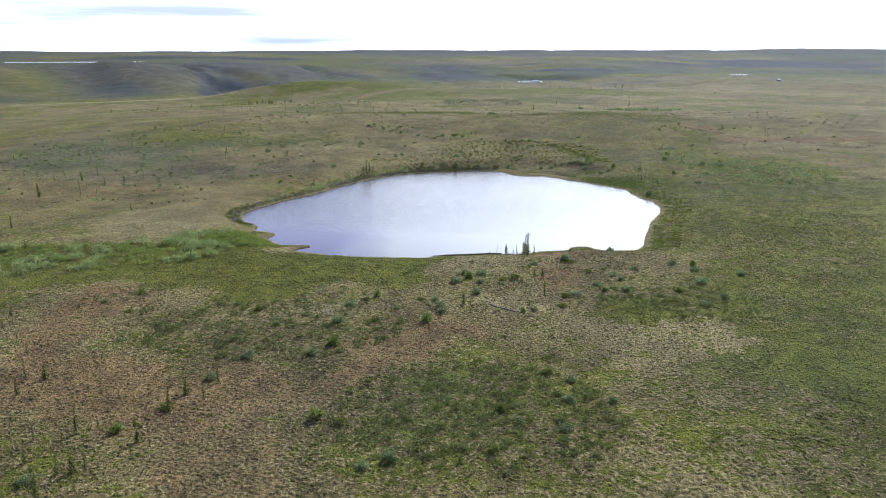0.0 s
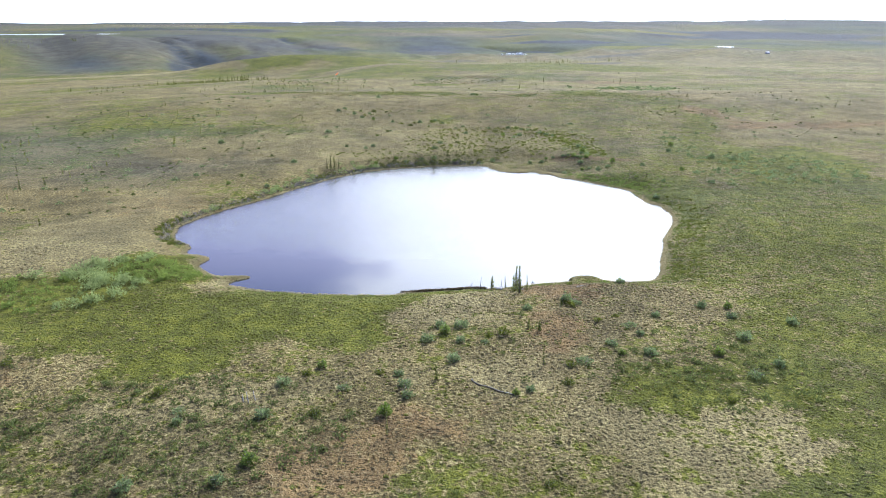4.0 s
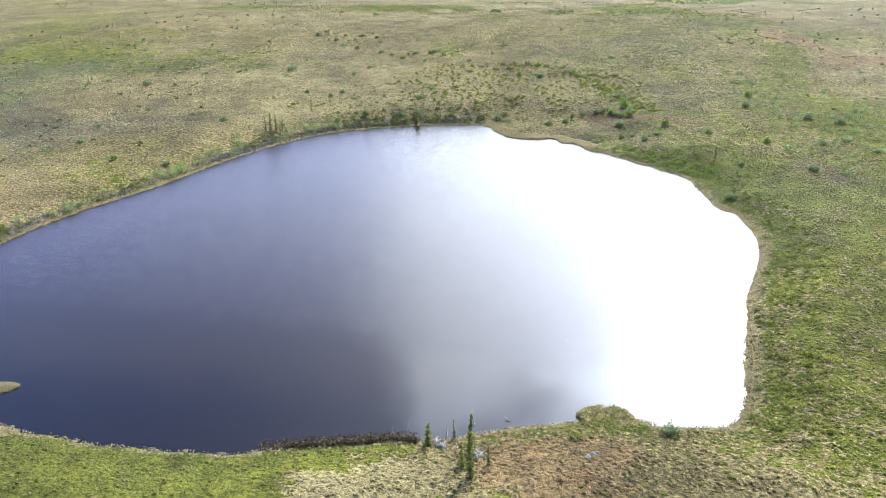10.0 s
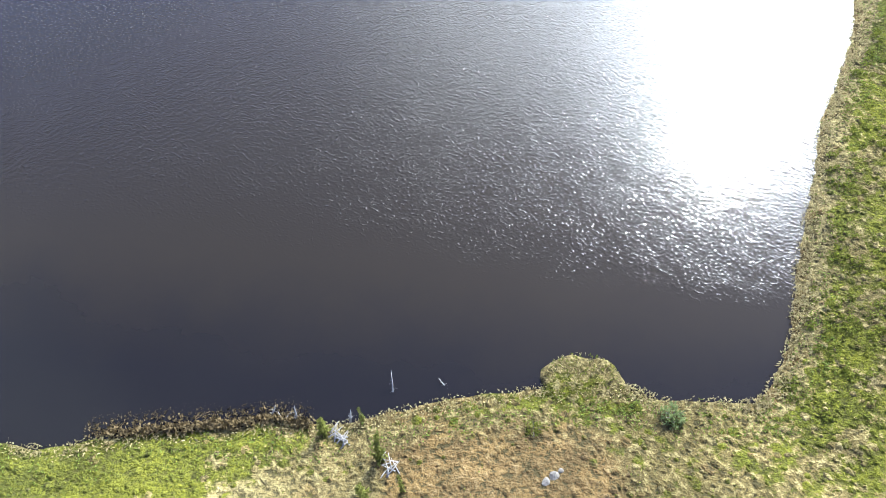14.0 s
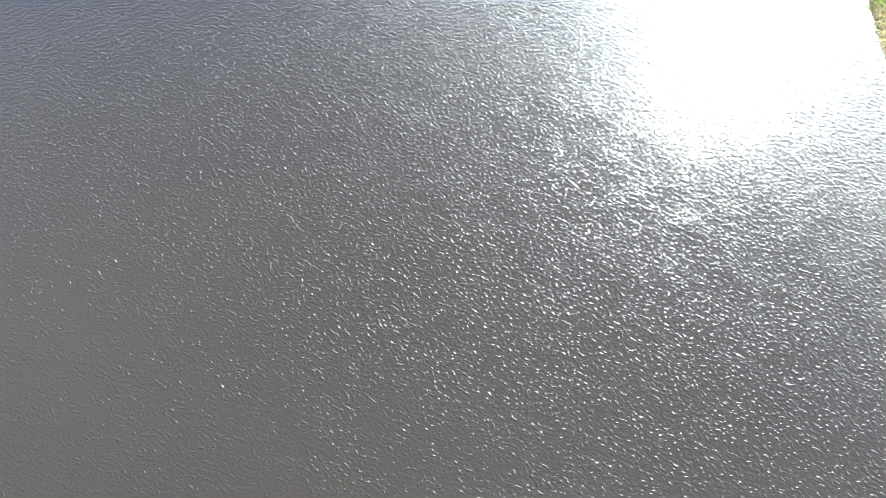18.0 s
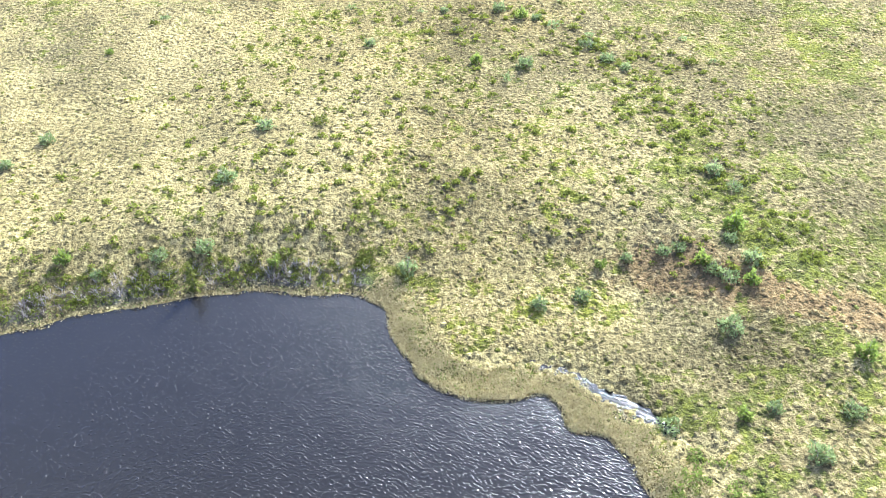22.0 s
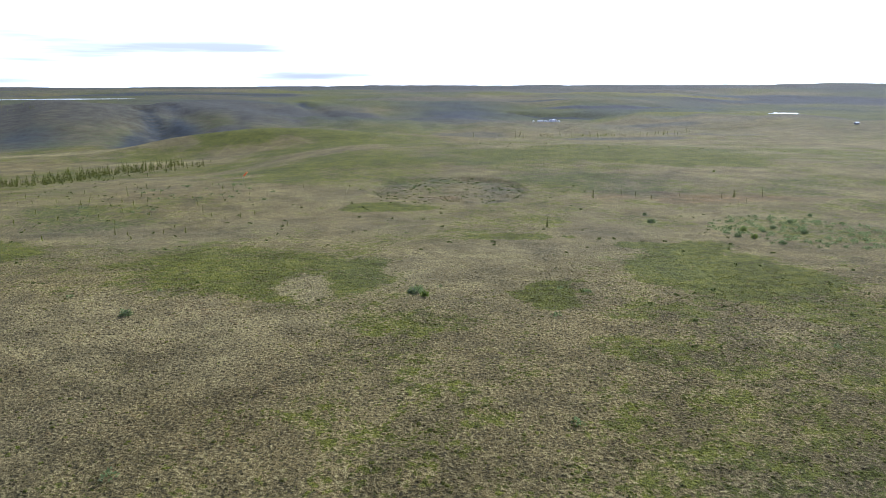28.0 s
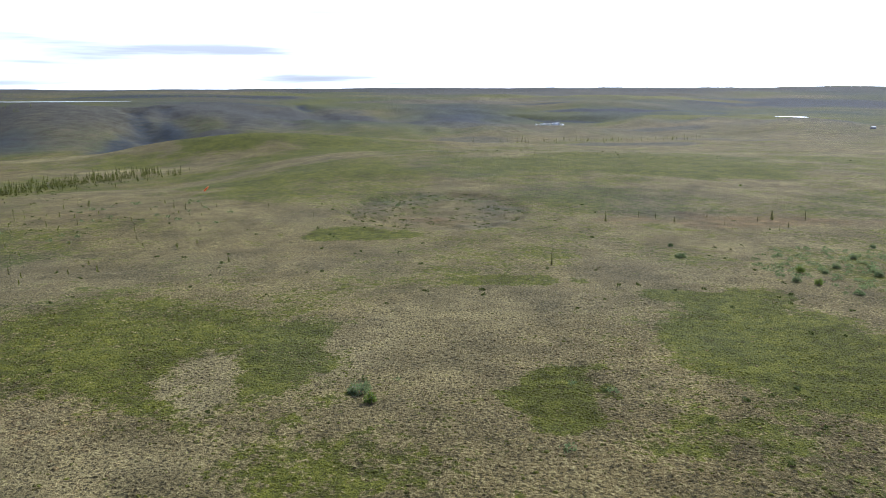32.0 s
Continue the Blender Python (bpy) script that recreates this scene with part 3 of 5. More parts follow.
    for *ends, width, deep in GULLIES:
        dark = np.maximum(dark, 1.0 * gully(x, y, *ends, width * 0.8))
    # dark brush on the far bank, with the bank's own shadow painted in
    shrubby_shade = step(2.6, 0.9, sd) * step(0.3, 0.5, sd) * step(18, 14, x) * step(135, 150, y)
    dark = np.maximum(dark, 0.8 * shrubby_shade * step(-0.6, 0.3, fbm(x, y, 3, 3, 45)))
    # left hillside turned from the sun: its shading is put into the colour
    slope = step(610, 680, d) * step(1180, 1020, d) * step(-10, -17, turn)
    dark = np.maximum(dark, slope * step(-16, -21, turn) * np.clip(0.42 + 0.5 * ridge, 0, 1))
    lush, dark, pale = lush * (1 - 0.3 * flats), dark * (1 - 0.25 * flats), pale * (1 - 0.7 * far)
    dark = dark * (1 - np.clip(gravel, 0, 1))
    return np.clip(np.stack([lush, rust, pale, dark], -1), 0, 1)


def lines(spans, low_end, high_end, grow_low, grow_high):
    """Grid lines: even steps over each span (lo, hi, gap), ever wider out to the ends."""
    mid = [v for lo, hi, gap in spans for v in np.arange(lo, hi - gap * 0.01, gap)]
    g, v = spans[-1][2], spans[-1][1]
    while v < high_end:
        mid.append(v)
        g *= grow_high
        v += g
    g, v, pre = spans[0][2], spans[0][0], []
    while v > low_end:
        g *= grow_low
        v -= g
        pre.append(v)
    return np.array(pre[::-1] + mid)


def sheet(name, xs, ys, height):
    """A grid of quads over the plan; height gives z."""
    gx, gy = np.meshgrid(xs, ys)
    gz = height(gx, gy)
    co = np.stack([gx, gy, gz], -1).reshape(-1, 3)
    nx, ny = len(xs), len(ys)
    i = (np.arange(ny - 1)[:, None] * nx + np.arange(nx - 1)[None]).ravel()
    quads = np.stack([i, i + 1, i + 1 + nx, i + nx], -1)
    me = bpy.data.meshes.new(name)
    me.vertices.add(len(co))
    me.vertices.foreach_set("co", co.astype(np.float32).ravel())
    me.loops.add(quads.size)
    me.loops.foreach_set("vertex_index", quads.astype(np.int32).ravel())
    me.polygons.add(len(quads))
    me.polygons.foreach_set("loop_start", np.arange(0, quads.size, 4, dtype=np.int32))
    me.polygons.foreach_set("use_smooth", np.ones(len(quads), bool))
    me.update(calc_edges=True)
    return me, co


def build_ground():
    xs = lines([(-75, -42, 1.0), (-42, -18, 0.6), (-18, 28, 0.8), (28, 50, 0.4), (50, 95, 1.0)], -4700, 4700, 1.02, 1.02)
    ys = lines([(5, 104, 1.0), (104, 119, 0.4), (119, 178, 0.7), (178, 196, 0.45), (196, 330, 1.0)], -4700, 4900, 1.06, 1.0135)
    gx, gy = np.meshgrid(xs, ys)
    sd = shore_distance(gx, gy)
    me, co = sheet("ground", xs, ys, lambda x, y: land(x, y, sd))
    layer = me.attributes.new("plants", "FLOAT_COLOR", "POINT")
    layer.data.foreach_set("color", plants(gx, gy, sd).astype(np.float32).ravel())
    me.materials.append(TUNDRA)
    return tagged(new("ground", me), "hummocky tundra of dry sedge, moss and dwarf shrubs round a lake", "ground", kind="structure")


def build_water():
    me, _ = sheet("lake_water", np.linspace(-46, 50, 49), np.linspace(105, 196, 46), lambda x, y: 0 * x)
    me.materials.append(WATER)
    return tagged(new("water_lake", me), "dark peaty lake water with short wind ripples and sun glitter", "water", kind="structure")


build_ground()
build_water()

# ---- plants and things ----
rng = np.random.default_rng(7)


def leaf_material(name, a, b, through=0.55):
    """Thin foliage: two greens by clump and by plant, some light passing through."""
    mat, tree, sh = material(name)
    geo, info = node(tree, "NewGeometry"), node(tree, "ObjectInfo")
    spot = noise_at(tree, geo.outputs["Position"], 2.5, 3.0)
    fac = maths(tree, "ADD", maths(tree, "MULTIPLY", geo.outputs["Random Per Island"], 0.55), maths(tree, "ADD", maths(tree, "MULTIPLY", info.outputs["Random"], 0.35), maths(tree, "MULTIPLY", maths(tree, "SUBTRACT", spot, 0.5), 0.7)))
    col = mix(tree, fac, rgb(*a), rgb(*b))
    tree.links.new(col, sh.inputs["Base Color"])
    sh.inputs["Roughness"].default_value = 0.7
    sh.inputs["Specular IOR Level"].default_value = 0.1
    thin = node(tree, "BsdfTranslucent", Color=col)
    both = node(tree, "MixShader", i0=through, i1=sh.outputs[0], i2=thin.outputs[0])
    tree.links.new(both.outputs[0], tree.nodes["Material Output"].inputs[0])
    return mat


WILLOW = leaf_material("willow_leaves", (0.078, 0.108, 0.042), (0.21, 0.255, 0.105))
BIRCH = leaf_material("dwarf_birch_leaves", (0.054, 0.066, 0.012), (0.155, 0.175, 0.028))
BRIGHT = leaf_material("bright_willow_leaves", (0.075, 0.11, 0.02), (0.19, 0.235, 0.05))
GREY_WILLOW = leaf_material("grey_willow_leaves", (0.105, 0.138, 0.042), (0.255, 0.30, 0.11))
DARK_TWIG = plain_material("dark_twigs", (0.035, 0.028, 0.024), (0.11, 0.09, 0.078), 6.0)
BIRCH_DARK = leaf_material("dark_birch_leaves", (0.040, 0.052, 0.016), (0.125, 0.148, 0.040))
NEEDLES = leaf_material("spruce_needles", (0.056, 0.066, 0.015), (0.190, 0.200, 0.042), 0.5)
SEDGE = leaf_material("dry_sedge", (0.22, 0.182, 0.09), (0.40, 0.345, 0.18), 0.5)
REED = leaf_material("brown_reeds", (0.03, 0.024, 0.014), (0.15, 0.11, 0.05), 0.2)
BARK = plain_material("spruce_bark", (0.07, 0.055, 0.045), (0.17, 0.14, 0.115), 8.0)
GREY_WOOD = plain_material("weathered_wood", (0.13, 0.125, 0.12), (0.30, 0.29, 0.275), 6.0)
TWIG = plain_material("grey_twigs", (0.10, 0.085, 0.075), (0.25, 0.22, 0.20), 6.0)
ORANGE = plain_material("orange_nylon", (0.85, 0.12, 0.03), (0.95, 0.20, 0.06), 2.0, 0.6)
CANVAS = plain_material("white_canvas", (0.62, 0.62, 0.60), (0.82, 0.82, 0.80), 0.8, 0.7)
TIN = plain_material("dark_tin", (0.10, 0.10, 0.11), (0.2, 0.2, 0.21), 1.0, 0.6)


def mesh_of(name, co, faces, mat, smooth=False):
    """A mesh from arrays: co (n, 3), faces (m, 3 or 4)."""
    co, faces = np.asarray(co, np.float32), np.asarray(faces, np.int32)
    k = faces.shape[1]
    me = bpy.data.meshes.new(name)
    me.vertices.add(len(co))
    me.vertices.foreach_set("co", co.ravel())
    me.loops.add(faces.size)
    me.loops.foreach_set("vertex_index", faces.ravel())
    me.polygons.add(len(faces))
    me.polygons.foreach_set("loop_start", np.arange(0, faces.size, k, dtype=np.int32))
    me.polygons.foreach_set("use_smooth", np.full(len(faces), smooth))
    me.update(calc_edges=True)
    me.materials.append(mat)
    return me


def joined(pieces):
    """Several (co, faces) of one face size as one."""
    cos, fas, n = [], [], 0
    for co, fa in pieces:
        cos.append(co)
        fas.append(np.asarray(fa) + n)
        n += len(co)
    return np.concatenate(cos), np.concatenate(fas)


def rod(points, radii, sides=5):
    """A tapered rod through the points, as triangles."""
    p, n = np.asarray(points, float), len(points)
    out = []
    for i in range(n):
        d = p[min(i + 1, n - 1)] - p[max(i - 1, 0)]
        d = d / (np.linalg.norm(d) + 1e-9)
        u = np.cross(d, (0.31, 0.95, 0.1) if abs(d[2]) > 0.7 else (0, 0, 1.0))
        u /= np.linalg.norm(u)
        v = np.cross(d, u)
        a = np.arange(sides) * 2 * np.pi / sides
        out.append(p[i] + radii[i] * (np.cos(a)[:, None] * u + np.sin(a)[:, None] * v))
    fa = []
    for i in range(n - 1):
        for j in range(sides):
            a, b = i * sides + j, i * sides + (j + 1) % sides
            fa += [(a, b, b + sides), (a, b + sides, a + sides)]
    for j in range(1, sides - 1):
        fa += [(0, j + 1, j), ((n - 1) * sides, (n - 1) * sides + j, (n - 1) * sides + j + 1)]
    return np.concatenate(out), np.array(fa)


def blades(centres, along, wide, length, width):
    """Pointed leaf-like kites: one at each centre, with its axis and its cross direction."""
    a, w = along * length[:, None], wide * width[:, None]
    co = np.stack([centres - 0.5 * a, centres + 0.5 * w, centres + 0.5 * a, centres - 0.5 * w], 1).reshape(-1, 3)
    return co, np.arange(len(co)).reshape(-1, 4)


def unit(v):
    return v / (np.linalg.norm(v, axis=-1, keepdims=True) + 1e-9)


def leaves_in_dome(r, n, radius, height, size):
    """Leaf clumps spread through a lumpy dome, thicker towards its skin."""
    turn, lift = r.uniform(0, 2 * np.pi, n), np.arcsin(r.uniform(0.0, 1, n))
    deep = r.uniform(0.35, 1, n) ** 0.5
    lump = 0.78 + 0.3 * np.sin(3 * turn + r.uniform(0, 6)) * np.cos(2.3 * lift + r.uniform(0, 6)) + r.normal(0, 0.09, n)
    q = deep * lump
    c = np.stack([radius * q * np.cos(turn) * np.cos(lift), radius * q * np.sin(turn) * np.cos(lift), height * (0.12 + 0.88 * q * np.sin(lift))], -1)
    along = unit(c * (1, 1, 0.8) + (0, 0, 0.5 * height) + r.normal(0, 0.5, (n, 3)))
    return blades(c, along, unit(np.cross(along, r.normal(0, 1, (n, 3)))), size * r.uniform(0.7, 1.5, n), size * r.uniform(0.45, 0.9, n))


def shrub_stems(r, n, radius, height):
    rods = []
    for k in range(n):
        t = r.uniform(0, 2 * np.pi)
        tip = np.array([math.cos(t) * radius * r.uniform(0.3, 0.9), math.sin(t) * radius * r.uniform(0.3, 0.9), height * r.uniform(0.55, 0.98)])
        rods.append(rod([(0.05 * math.cos(t), 0.05 * math.sin(t), -0.1), tip * (0.4, 0.4, 0.55), tip], [0.022, 0.014, 0.005], 3))
    return joined(rods)


def make_shrub(name, label, seed, radius, height, n, size, mat, stems=9):
    r = np.random.default_rng(seed)
    top = new(name)
    for part_name, me in (("foliage", mesh_of("foliage", *leaves_in_dome(r, n, radius, height, size), mat)), ("stem", mesh_of("stem", *shrub_stems(r, stems, radius, height), TWIG))):
        new(part_name, me).parent = top
    return tagged(top, label, "shrub", "shrubs on the tundra")


def make_spruce(seed, height, width, thin=0.0, mat=None):
    """A narrow tundra spruce: tapered trunk, tiers of short drooping boughs set with needles; thin leaves gaps in them."""
    r = np.random.default_rng(seed)
    top = new("spruce_tree")
    lean = r.normal(0, 0.03, 2) * height
    spine = lambda s: np.array([lean[0] * s * s, lean[1] * s * s, height * s])  # noqa: E731
    trunk = rod([spine(s) - (0, 0, 0.15 * (s == 0)) for s in (0, 0.3, 0.65, 1.0)], [0.035 + 0.012 * height, 0.03 + 0.007 * height, 0.02, 0.004], 6)
    new("trunk", mesh_of("trunk", *trunk, BARK, True)).parent = top
    c, a, ln, wd = [], [], [], []
    for s in np.arange(0.06, 0.99, 0.033 / max(0.6, height / 3)):
        reach = width * (0.25 + 0.75 * (1 - s) ** 0.75) * r.uniform(0.6, 1.15)
        for k in range(r.integers(5, 9)):
            if r.random() < thin:
                continue
            t = r.uniform(0, 2 * np.pi)
            go = np.array([math.cos(t), math.sin(t), r.uniform(-0.5, 0.15) + 0.7 * (s > 0.9)])
            far = reach * r.uniform(0.55, 1.1)
            for m in (0.35, 0.62, 0.9):
                c.append(spine(s) + go * far * m + r.normal(0, 0.02, 3))
                a.append(go + r.normal(0, 0.35, 3))
                ln.append(far * r.uniform(0.4, 0.7) + 0.05)
                wd.append(0.06 + 0.22 * far * r.uniform(0.6, 1.2))
    c, a = np.array(c), unit(np.array(a))
    new("crown", mesh_of("crown", *blades(c, a, unit(np.cross(a, r.normal(0, 1, a.shape))), np.array(ln), np.array(wd)), mat or NEEDLES)).parent = top
    return tagged(top, "slender dark green spruce standing alone in the tundra", "tree", "small spruces")


def make_snag(seed, height, label):
    """A dead spruce: grey trunk with bare broken twigs."""
    r = np.random.default_rng(seed)
    top = new("dead_spruce")
    new("trunk", mesh_of("trunk", *rod([(0, 0, -0.15), (0.02, 0, height * 0.5), (0.05, 0.03, height)], [0.05, 0.035, 0.006], 6), GREY_WOOD, True)).parent = top
    twigs = []
    for k in range(26):
        s, t = r.uniform(0.15, 0.97), r.uniform(0, 2 * np.pi)
        o = np.array([0.04 * s, 0.02 * s, height * s])
        twigs.append(rod([o, o + np.array([math.cos(t), math.sin(t), r.uniform(-0.4, 0.2)]) * r.uniform(0.12, 0.34) * (1.15 - s)], [0.01, 0.003], 3))
    new("twig_spray", mesh_of("twig_spray", *joined(twigs), GREY_WOOD)).parent = top
    return tagged(top, label, "dead tree", "dead spruces")


def ground_at(x, y):
    return float(land(np.array([x]), np.array([y]))[0])


def set_down(kinds, spots, sink=0.05):
    """Copies of the kinds, in turn, at spots (x, y, size)."""
    for n, (x, y, size) in enumerate(spots):
        ob = kinds[n % len(kinds)]
        copy_thing(ob, pose(x, y, ground_at(x, y) - sink, 0, 0, (n * 137.5) % 360) @ Matrix.Scale(size, 4))


def drop(obs):
    for ob in obs:
        for o in (*ob.children_recursive, ob):
            bpy.data.objects.remove(o)


# spruces: x, y, height
SPRUCE_SOUTH = [
    (13.1, 105.1, 3.5), (12.6, 106.3, 2.2), (14.3, 106.7, 2.1), (13.7, 93.0, 1.3), (12.9, 85.1, 2.0), (13.1, 108.2, 3.2), (2.6, 82.8, 1.6), (-1.5, 73.6, 1.7), (10.2, 109.6, 1.9), (12.0, 110.3, 1.7),
    (-23.9, 56.1, 2.4), (-24.6, 51.2, 2.3), (-30.2, 52.5, 3.4), (-23.4, 59.1, 1.7), (-21.4, 57.9, 1.8), (-21.2, 61.3, 1.7), (-11.6, 63.5, 1.2), (-17.1, 62.0, 1.2), (-37.9, 62.2, 1.8),
    (-39.7, 62.0, 2.2), (-38.8, 59.0, 1.9), (-28.9, 46.9, 1.8), (-27.1, 47.5, 2.2), (-27.9, 47.2, 1.7), (-33.2, 51.5, 1.6), (-32.2, 48.5, 1.8), (-28.9, 44.0, 2.0), (-42.8, 67.8, 1.6), (12.7, 93.9, 1.2),
]
SPRUCE_WEST = [
    (-76.4, 122.8, 2.4), (-87.5, 152.1, 3.2), (-84.1, 162.9, 1.8), (-87.3, 170.8, 2.2), (-88.0, 180.4, 2.3), (-78.7, 164.0, 2.1), (-75.7, 167.8, 1.8), (-68.1, 107.8, 1.3), (-66.1, 108.9, 1.5),
    (-62.8, 107.8, 1.7), (-77.3, 178.7, 1.3), (-61.5, 137.8, 1.5), (-46.2, 71.9, 1.4), (-50.7, 78.6, 1.1), (-20.5, 183.9, 2.7), (-19.8, 184.2, 3.1), (-19.0, 184.8, 2.8), (-18.1, 185.3, 2.6), (3.7, 193.2, 2.7), (48.0, 169.5, 2.1),
]
SPRUCE_NORTH = [
    (47.1, 371.9, 2.4), (66.8, 421.8, 2.4), (119.5, 428.2, 2.5), (111.0, 428.5, 2.4), (106.6, 426.4, 1.9), (106.6, 413.4, 1.2), (110.7, 418.0, 1.3), (95.9, 420.0, 1.2), (84.7, 424.4, 1.2), (77.0, 430.0, 1.6),
    (81.0, 428.4, 1.6), (95.2, 431.0, 1.1), (-7.9, 424.9, 1.4), (-13.5, 373.6, 1.2), (-42.2, 398.0, 2.0), (-46.4, 437.8, 2.2), (-44.1, 444.1, 1.4), (-39.0, 441.7, 1.4), (-24.8, 444.0, 1.0), (-18.8, 441.5, 1.2),
    (-50.2, 364.7, 1.7), (-64.1, 413.9, 1.6), (-86.1, 423.6, 1.7), (-79.4, 448.6, 1.7), (-82.8, 448.9, 1.7), (-14.7, 254.0, 1.2),
]
spruces = [make_spruce(20 + k, 1.0 * h, w, thin) for k, (h, w, thin) in enumerate([(3.0, 0.34, 0.1), (2.6, 0.42, 0.25), (3.2, 0.26, 0.35), (2.4, 0.5, 0.1), (2.8, 0.3, 0.5)])]
TALL = (3.0, 2.6, 3.2, 2.4, 2.8)
for spots in (SPRUCE_SOUTH, SPRUCE_WEST, SPRUCE_NORTH):
    set_down(spruces, [(x, y, h / TALL[n % 5]) for n, (x, y, h) in enumerate(spots)])
drop(spruces)

# shrubs that stand alone: x, y
SHRUBS_SLOPE = [
    (3.2, 94.4), (5.4, 94.4), (3.7, 92.8), (5.2, 90.8), (8.3, 91.9), (9.8, 92.1), (7.7, 90.3), (4.3, 86.5), (1.8, 91.2), (-8.2, 85.4), (-0.9, 83.8), (-2.7, 84.2), (-9.5, 83.9), (-5.7, 81.0), (0.0, 79.5), (-0.3, 81.5),
    (-1.8, 76.8), (-12.0, 76.5), (-7.8, 77.0), (-22.0, 80.7), (-19.3, 77.5), (-18.8, 75.6), (-11.4, 82.2), (9.6, 79.9), (11.0, 80.6), (14.7, 81.8), (15.5, 84.9), (16.9, 85.7), (33.6, 99.7), (35.9, 96.6),
    (36.5, 99.3), (27.4, 97.0), (23.0, 97.2), (20.6, 95.9), (23.7, 94.1), (24.2, 92.0), (20.6, 89.6), (21.0, 87.3), (23.9, 87.4), (28.0, 83.6), (28.2, 78.1), (32.2, 82.5), (35.4, 84.5), (34.8, 90.8), (30.7, 87.4), (41.8, 94.8),
]
SHRUBS_SOUTH = [
    (17.8, 101.2), (18.6, 100.4), (19.3, 101.0), (18.3, 101.9), (13.3, 99.4), (-27.0, 52.8), (-41.9, 83.4), (-37.5, 80.2), (-38.8, 86.9), (-34.7, 71.4), (-19.8, 67.2), (-13.3, 67.7), (-11.6, 70.0), (-22.0, 62.0), (-8.8, 54.2), (4.0, 49.7),
    (10.2, 53.3), (15.3, 57.9), (11.5, 58.2), (10.3, 63.8), (12.3, 62.3), (10.5, 67.2), (5.3, 56.5), (6.5, 54.5), (-4.1, 48.8), (-6.2, 47.9), (-10.9, 55.0), (27.2, 111.0), (20.4, 110.0), (-24.2, 56.4), (-30.6, 46.0),
]
SHRUBS_NORTH = [
    (-26.7, 262.0), (-25.2, 266.1), (-19.2, 260.1), (-16.0, 255.2), (-15.0, 260.7), (-10.8, 257.7), (-9.5, 253.5), (-20.9, 255.8), (-18.0, 250.0), (-14.1, 245.7), (-8.1, 242.3), (-5.3, 239.9), (-9.0, 227.3), (-8.2, 228.5), (0.2, 240.7),
    (4.7, 243.0), (3.7, 241.4), (7.0, 239.2), (-2.5, 236.2), (2.8, 233.0), (12.8, 233.7), (20.1, 229.6), (29.4, 228.4), (27.9, 228.7), (25.7, 230.2), (32.9, 226.4), (35.0, 222.5), (33.8, 223.3), (36.7, 218.9), (35.3, 220.4),
    (23.2, 219.7), (13.1, 222.9), (21.5, 225.5), (42.8, 219.9), (44.9, 235.9), (19.9, 308.2), (-15.6, 295.8), (-11.5, 221.7), (5.7, 209.2), (10.1, 210.1), (38.5, 209.7), (41.7, 201.7), (40.7, 203.6), (36.5, 195.8), (37.7, 194.5),
]
SHRUBS_BANK = [
    (40.9, 194.3), (39.1, 193.0), (40.4, 192.6), (40.0, 196.3), (32.9, 195.2), (38.3, 193.7), (31.1, 194.7), (35.4, 195.6), (18.0, 194.7), (33.3, 182.7), (37.4, 183.0), (39.2, 183.4), (40.4, 180.2), (43.2, 182.9),
    (45.2, 186.5), (29.5, 192.1), (26.7, 191.3), (38.3, 189.1), (-5.4, 194.6), (-11.7, 207.6), (-13.3, 204.0), (4.1, 202.5), (8.8, 195.3), (3.8, 196.1), (-3.0, 193.7), (0.9, 195.3), (-10.0, 191.5),
    (46.2, 156.6), (51.1, 167.6), (60.3, 165.5), (58.2, 177.3), (62.1, 198.1), (50.8, 181.8), (-28.8, 188.4), (-38.7, 168.2), (-30.7, 167.5), (-18.5, 207.2), (-24.1, 171.0),
]
SHRUBS_FAR = [
    (74.6, 392.0), (73.1, 380.1), (90.1, 367.1), (94.4, 366.9), (85.8, 359.0), (91.3, 350.4), (88.4, 356.8), (106.5, 380.5), (116.8, 392.2), (20.7, 308.3), (22.0, 306.0), (98.3, 370.8), (102.1, 364.2), (104.7, 371.4), (126.5, 491.0), (11.7, 449.3),
    (70.3, 191.3), (74.2, 188.3), (64.9, 205.1), (-47.7, 176.4), (-52.0, 212.5), (-25.6, 226.2), (40.6, 197.5), (27.6, 219.1),
]
WILLOW_SAYS, BIRCH_SAYS = "rounded grey-green willow shrub on the open tundra", "low dark green dwarf birch shrub among the sedge"
willows = [make_shrub("willow_shrub", WILLOW_SAYS, 40 + k, r, h, 300, 0.17, m) for k, (r, h, m) in enumerate([(0.75, 0.95, WILLOW), (0.9, 0.8, WILLOW), (0.65, 1.0, BRIGHT), (0.8, 0.85, WILLOW)])]
birches = [make_shrub("dwarf_birch", BIRCH_SAYS, 50 + k, r, h, 260, 0.14, m) for k, (r, h, m) in enumerate([(0.9, 0.6, BIRCH), (0.75, 0.7, BIRCH), (1.0, 0.55, WILLOW)])]
for kinds, spots, big in ((willows + birches, SHRUBS_SLOPE, 0.95), (birches + willows, SHRUBS_SOUTH, 0.95), (willows + birches, SHRUBS_NORTH, 1.0), (willows, SHRUBS_BANK, 0.95), (willows, SHRUBS_FAR, 1.2)):
    set_down(kinds, [(x, y, big * rng.uniform(0.7, 1.25)) for x, y in spots])
drop(willows + birches)

